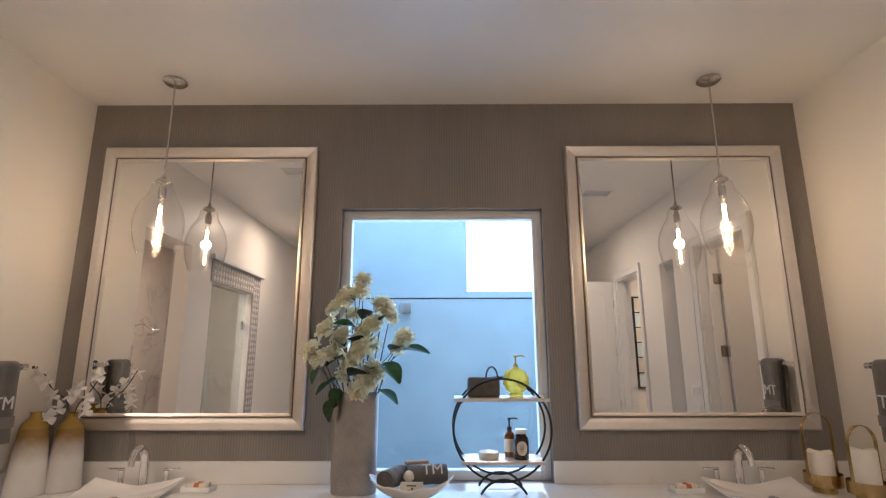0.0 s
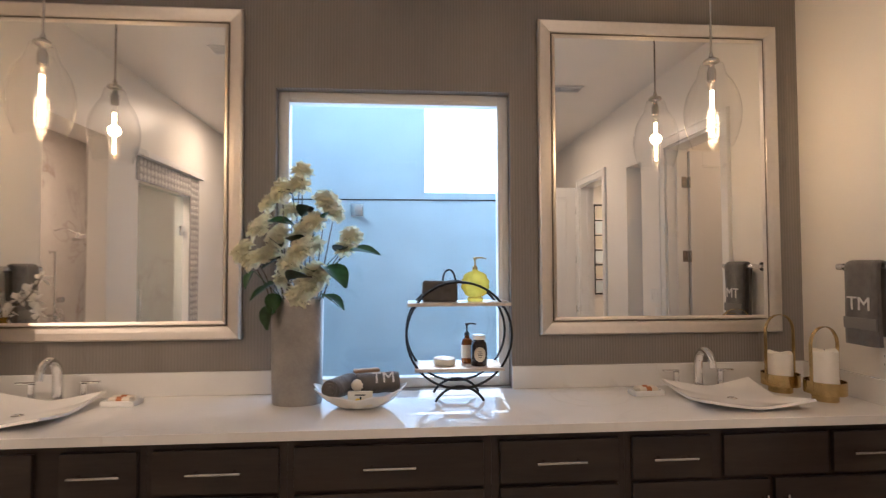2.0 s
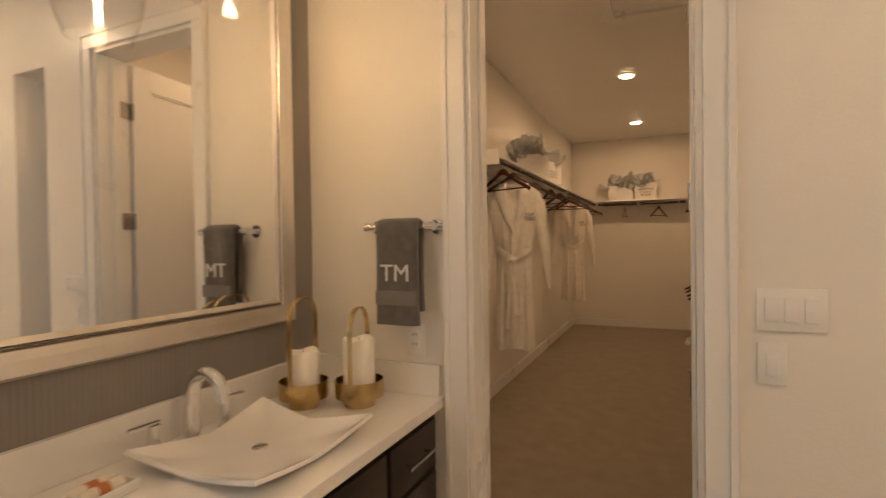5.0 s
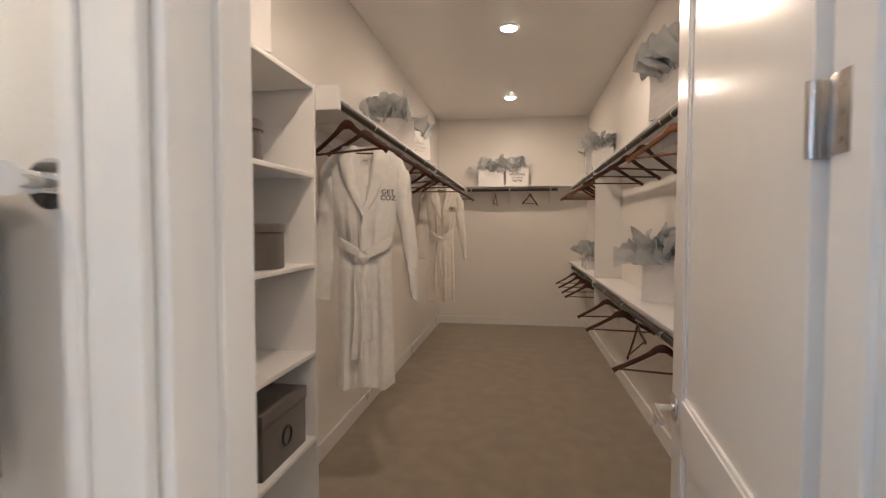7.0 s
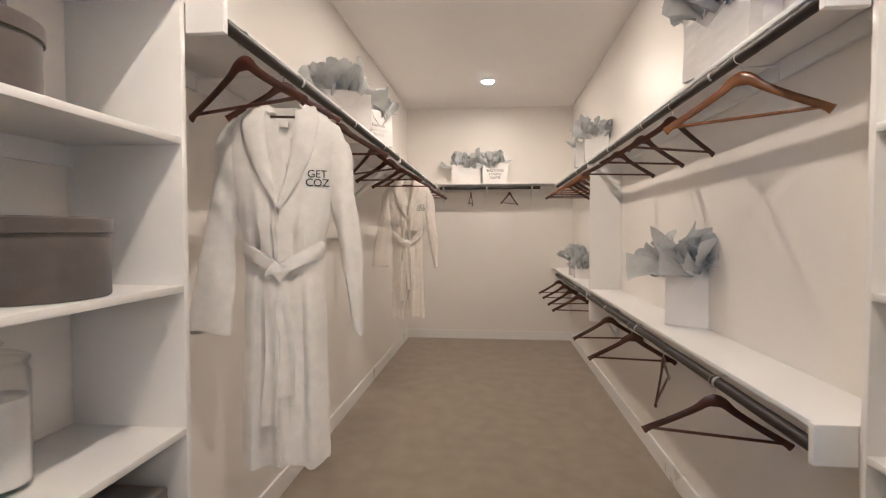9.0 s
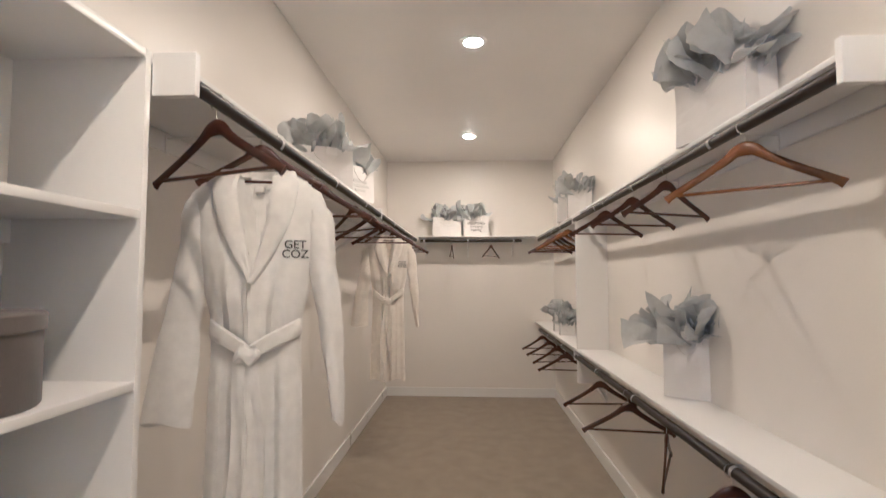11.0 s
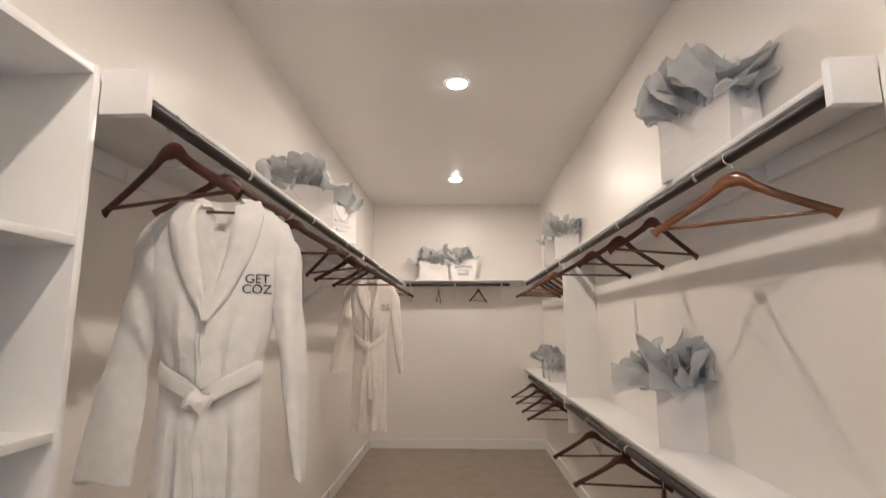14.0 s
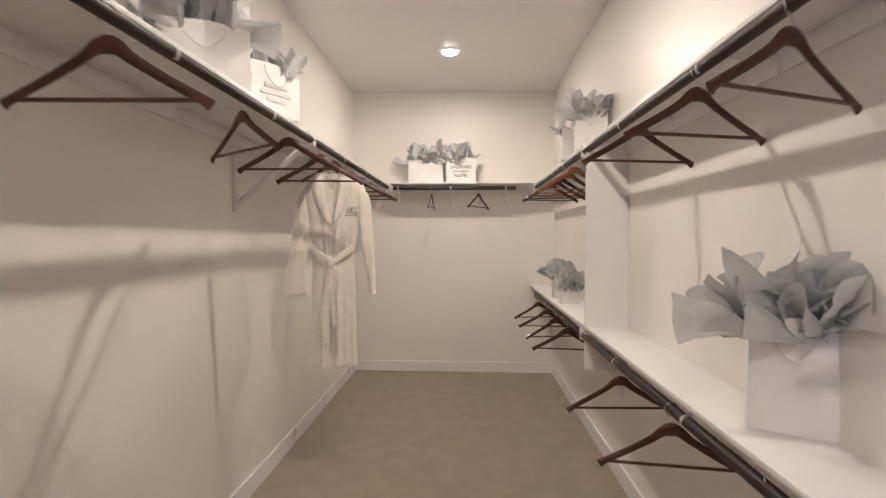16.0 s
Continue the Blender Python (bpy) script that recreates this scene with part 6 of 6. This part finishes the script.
    part("knot", kb, cloth, r, "knotted belt")
    for s, ln in ((1, 0.50), (-1, 0.40)):
        tb = bmesh.new()
        grid_ = []
        for i in range(25):
            f = i / 24
            z = -0.705 - ln * f
            yc = 0.004 + s * (0.016 + 0.016 * f) + 0.006 * math.sin(f * 6 + seed)
            row = []
            for j in range(6):
                t = -1 + 2 * j / 5
                y = yc + t * (0.018 + 0.008 * f)
                row.append(tb.verts.new((min(-0.105 + 0.01 * f, front_x(y, z, seed) - 0.016) - 0.004 * math.cos(t * 3 + f * 4), y, z)))
            grid_.append(row)
        for i in range(24):
            for j in range(5):
                tb.faces.new((grid_[i][j], grid_[i + 1][j], grid_[i + 1][j + 1], grid_[i][j + 1]))
        bmesh.ops.recalc_face_normals(tb, faces=tb.faces)
        bmesh.ops.solidify(tb, geom=tb.faces[:], thickness=0.009)
        part("belt_end", tb, cloth, r, "hanging belt end")
    # neck label and letters
    part("neck_label", box(-0.004, 0.012, -0.014, 0.014, -0.188, -0.168, 0.001), cloth, r, "small white neck label")
    lz, ly = -0.372, -0.122
    base = front_x(ly, lz, seed)
    m = Matrix.Translation((base - 0.010, ly, lz)) @ Matrix.Rotation(radians(-90), 4, "Z") @ Matrix.Rotation(radians(90), 4, "X") @ Matrix.Rotation(radians(14), 4, "Y")
    txt = lettering("letters", letters, 0.036, INK, r, m, 0.001, "black embroidered letters", 0.82)
    for v in txt.data.vertices:
        p = m @ v.co
        v.co = Vector((front_x(p.y, p.z, seed) - 0.0035 - 0.6 * v.co.z, p.y, p.z))
    txt.matrix_basis = Matrix()
    r.scale = (scale,) * 3
    return r


robe(4.49, 10, 1.3, "white terry bathrobe tied with a belt, black lettering", "GET\nCOZ", TERRY)
robe(7.03, 6, 4.1, "cream terry bathrobe tied with a belt on the rod", "GET\nCOZ", TERRY_CREAM, 0.94)


# gift bags with tissue
def tissue(rng, w, d, z, size, count):
    sheets = []
    for k in range(count):
        bm = bmesh.new()
        px, py = rng.uniform(-0.38, 0.38) * w, rng.uniform(-0.35, 0.35) * d
        out = Vector((px / w * 1.7 + rng.uniform(-0.35, 0.35), py / d * 0.9 + rng.uniform(-0.4, 0.4), rng.uniform(0.35, 1.3)))
        m = aim((px, py, z - 0.05), out, rng.uniform(0, math.pi))
        ln = size * rng.uniform(0.65, 1.0)
        ph = rng.uniform(0, 9)
        n = 9
        g = []
        for i in range(n + 1):
            f = i / n
            row = []
            for j in range(n + 1):
                s = 2 * j / n - 1
                half = ln * (0.12 + 0.80 * f ** 0.7) * 0.62
                tipz = ln * f * (0.84 + 0.26 * f * math.sin(0.9 * math.pi * s + ph))
                crease = 0.07 * ln * math.sin(s * 4 + ph + f * 3) * (0.3 + f) + 0.20 * ln * noise.noise((s * 1.8 + ph, f * 2.0, ph)) + 0.10 * ln * abs(noise.noise((s * 4, f * 4 + ph, ph)))
                row.append(bm.verts.new(m @ Vector((s * half, tipz, crease + 0.45 * ln * f * f * math.sin(ph)))))
            g.append(row)
        for i in range(n):
            for j in range(n):
                a, b, c, e = g[i][j], g[i + 1][j], g[i + 1][j + 1], g[i][j + 1]
                if (i + j) % 2:
                    bm.faces.new((a, b, c)), bm.faces.new((a, c, e))
                else:
                    bm.faces.new((a, b, e)), bm.faces.new((b, c, e))
        sheets.append(bm)
    return sheets


def gift_bag(x, y, z, turn, w, d, h, seed, label, size=0.145, count=20, text=None, text_size=0.04, bars=False, lean=0.0, text_m=(0, 0)):
    """A paper carrier; its printed face looks along local -y."""
    rng = random.Random(seed)
    b = thing("gift_bag", (x, y, z), turn, label, "gift bag", "gift bags")
    bm = bmesh.new()
    rows_ = []
    nz = 6
    for i in range(nz + 1):
        f = i / nz
        sx, sy = w / 2 * (1 + 0.015 * f), d / 2 * (1 - 0.10 * f)
        mid = 0.16 * d * f
        pts = []
        for (u, v) in ((-1, -1), (-0.5, -1), (0, -1), (0.5, -1), (1, -1), (1, 0), (1, 1), (0.5, 1), (0, 1), (-0.5, 1), (-1, 1), (-1, 0)):
            gx = u * sx - (mid * u if v == 0 else 0)
            gy = v * sy + (0.006 * math.sin(3 * u + seed + 4 * f) * f if v != 0 else 0)
            pts.append(bm.verts.new((gx + lean * f, gy, h * f + (0.004 * math.sin(u * 4 + seed) if i == nz else 0))))
        rows_.append(pts)
    for a, c in zip(rows_, rows_[1:]):
        for k in range(12):
            bm.faces.new((a[k], a[(k + 1) % 12], c[(k + 1) % 12], c[k]))
    bm.faces.new(rows_[0])
    bmesh.ops.recalc_face_normals(bm, faces=bm.faces)
    bmesh.ops.solidify(bm, geom=bm.faces[:], thickness=0.0015)
    body = part("body", bm, BAG, b, smooth=False)
    for sheet in tissue(rng, w, d, h, size, int(count * 1.5)):
        part("tissue_sheet", sheet, TISSUE, b, "crumpled blue-grey tissue paper")
    for s in (-1, 1):
        y0 = s * (d / 2 * 0.92 + 0.004)
        pts = curve_points([(-w * 0.22 + lean, y0, h - 0.012), (-w * 0.20 + lean, y0 + s * 0.014, h - 0.06), (lean, y0 + s * 0.018, h - 0.105), (w * 0.20 + lean, y0 + s * 0.014, h - 0.06), (w * 0.22 + lean, y0, h - 0.012)], 5)
        part("handle", tube(pts, 0.0028, 6), CORD, b, "white cord handle")
    if text:
        for line, (tt, ts, dz) in enumerate(text):
            lettering("letters", tt, ts, INK, b, Matrix.Translation((text_m[0] + lean * 0.5, -d / 2 * 0.995 - 0.0025, h * dz + text_m[1])) @ Matrix.Rotation(radians(90), 4, "X"), 0.0006, "black printed words")
    if bars:
        bb_ = bmesh.new()
        for k, (bw_, bz) in enumerate(((0.45, 0.58), (0.6, 0.44), (0.35, 0.31))):
            box(-w * bw_ / 2, w * bw_ / 2, -d / 2 * 0.99 - 0.003, -d / 2 * 0.9, h * bz - 0.008, h * bz + 0.008, bm=bb_)
        part("print", bb_, STITCH, b, "pale unreadable print", smooth=False)
    return b


S = SHELF_Z + 0.0008
gift_bag(5.97, 3.15, S, -62, 0.33, 0.13, 0.27, 1, "large white gift bag with grey tissue above the robes", 0.25, 14)
gift_bag(6.37, 3.05, S, -32, 0.28, 0.11, 0.24, 2, "smaller white printed gift bag with grey tissue", 0.16, 10, bars=True)
gift_bag(4.86, 1.285, S, 195, 0.36, 0.14, 0.27, 3, "wide white gift bag with billowing grey tissue", 0.22, 26)
gift_bag(7.36, 1.285, S, -95, 0.20, 0.10, 0.26, 4, "small white gift bag with grey tissue, shelf end", 0.18, 10)
gift_bag(7.78, 1.30, S, -92, 0.20, 0.10, 0.24, 5, "small white gift bag behind another on the shelf", 0.15, 8)
gift_bag(9.315, 2.535, S, -90, 0.36, 0.12, 0.24, 6, "white gift bag with grey tissue on the end shelf", 0.22, 12)
gift_bag(9.300, 2.165, S, -90, 0.31, 0.11, 0.255, 7, "white gift bag printed with words about shopping", 0.21, 13, text=(("SHOPPING", 0.046, 0.62), ("IS MY MIDDLE", 0.026, 0.44), ("NAME", 0.050, 0.27)))
gift_bag(5.37, 1.222, LOW_Z + 0.0008, -122, 0.205, 0.09, 0.305, 8, "slim white gift bag with grey tissue, lower shelf", 0.225, 20)
gift_bag(8.30, 1.28, LOW_Z + 0.0008, -88, 0.17, 0.10, 0.22, 9, "small white gift bag on the lower shelf", 0.17, 10)
gift_bag(7.93, 1.30, LOW_Z + 0.0008, -90, 0.14, 0.09, 0.145, 10, "tiny white gift bag with bushy grey tissue", 0.17, 10)
gift_bag(3.585, 3.14, 2.0556, -40, 0.30, 0.13, 0.36, 11, "white printed gift bag on top of the shelving", 0.13, 9, text=(("UCH", 0.026, 0.74), ("OO", 0.026, 0.65), ("OF", 0.026, 0.55)), text_m=(0.052, 0))


# boxes and jars on the shelving
def round_box(x, y, z, r, h, label, sx=1.0):
    b = thing("hat_box", (x, y, z), 0, label, "storage box", "round storage boxes")
    part("body", lathe([(0, 0), (r - 0.004, 0), (r - 0.002, 0.004), (r - 0.002, h - 0.03)], 48, sx=sx), BOX_CLOTH, b)
    part("lid", lathe([(r, h - 0.034), (r + 0.003, h - 0.032), (r + 0.003, h - 0.004), (r - 0.002, h), (0, h + 0.001)], 48, sx=sx), BOX_CLOTH, b)


round_box(3.61, 3.150, 1.671, 0.128, 0.140, "taupe cloth round box carrying a smaller one")
round_box(3.615, 3.17, 1.813, 0.086, 0.105, "small taupe cloth round box on a larger one")
round_box(3.765, 3.172, 1.280, 0.150, 0.172, "taupe cloth round box alone on a shelf")
round_box(3.25, 3.172, 1.280, 0.150, 0.172, "taupe cloth round box beside another box")


def lid_box(x0, x1, y0, y1, z, h):
    b = thing("lidded_box", ((x0 + x1) / 2, (y0 + y1) / 2, z), 0, "taupe cloth box with lid and ring pull", "storage box")
    w, d = (x1 - x0) / 2, (y1 - y0) / 2
    part("body", box(-w, w, -d, d, 0, h - 0.05, 0.003), BOX_CLOTH, b)
    part("lid", box(-w - 0.005, w + 0.005, -d - 0.005, d + 0.005, h - 0.049, h, 0.004), BOX_CLOTH, b)
    part("ring_pull", tube([(0.036 * math.cos(2 * math.pi * k / 24), -d - 0.006, h * 0.42 + 0.036 * math.sin(2 * math.pi * k / 24)) for k in range(24)], 0.0045, 8, closed=True, up=(0, 1, 0)), BRONZE, b, "dark metal ring pull")


lid_box(3.62, 3.99, 3.03, 3.31, 0.5155, 0.245)
lid_box(3.10, 3.50, 3.03, 3.31, 0.5155, 0.245)
COTTON = material("cotton", (0.84, 0.83, 0.81), 0.95, vary=0.04, scale=40, bump=0.6, bump_scale=150, sheen=0.3)


def glass_jar(x, y, z, r, h, fill, label, balls=False, seed=0):
    j = thing("glass_jar", (x, y, z), 0, label, "jar", "apothecary jars")
    pr = [(0, 0.004), (r * 0.92, 0.004), (r, 0.012), (r, h * 0.78), (r * 0.88, h * 0.84), (r * 0.98, h * 0.87), (r * 0.94, h * 0.87), (r * 0.84, h * 0.84), (r * 0.95, h * 0.78), (r * 0.95, 0.012), (0, 0.010)]
    g = part("jar", lathe(pr, 36), CLEAR, j, "clear glass jar")
    g.visible_shadow = False
    foot = part("foot", lathe([(0, 0), (r * 0.96, 0), (r * 0.96, 0.004), (0, 0.004)], 32), CLEAR, j)
    foot.visible_shadow = False
    l = part("lid", lathe([(r * 0.80, h * 0.86), (r * 1.0, h * 0.872), (r * 1.0, h * 0.885), (r * 0.6, h * 0.925), (r * 0.20, h * 0.945), (r * 0.16, h * 0.955), (r * 0.30, h * 0.975), (r * 0.22, h * 0.998), (0, h)], 32), CLEAR, j, "clear glass lid with a knob")
    l.visible_shadow = False
    if balls:
        rng_ = random.Random(seed)
        k = 0
        for lev in range(4):
            for q in range(6):
                a = 2 * math.pi * q / 6 + lev * 0.5
                rr = r * 0.60 if q else 0
                bm = bmesh.new()
                bmesh.ops.create_icosphere(bm, subdivisions=2, radius=r * 0.30)
                for v in bm.verts:
                    v.co *= 1 + 0.12 * noise.noise(v.co * 60 + Vector((k, 0, 0)))
                    v.co += Vector((rr * math.cos(a), rr * math.sin(a), 0.012 + r * 0.32 + lev * r * 0.52))
                part("cotton_ball", bm, COTTON, j, "white cotton ball")
                k += 1
    else:
        part("filling", lathe([(0, 0.012), (r * 0.92, 0.013), (r * 0.93, h * fill), (r * 0.5, h * fill + 0.006), (0, h * fill)], 32), COTTON, j, "white bath salt filling")


glass_jar(3.70, 3.19, 0.8955, 0.060, 0.305, 0.62, "clear glass apothecary jar filled with white salt")
glass_jar(3.505, 3.155, 0.8955, 0.066, 0.235, 0.5, "clear glass jar of white cotton balls", True, 3)
glass_jar(3.31, 3.13, 0.8955, 0.066, 0.255, 0.55, "clear glass jar with white filling, shelf middle")
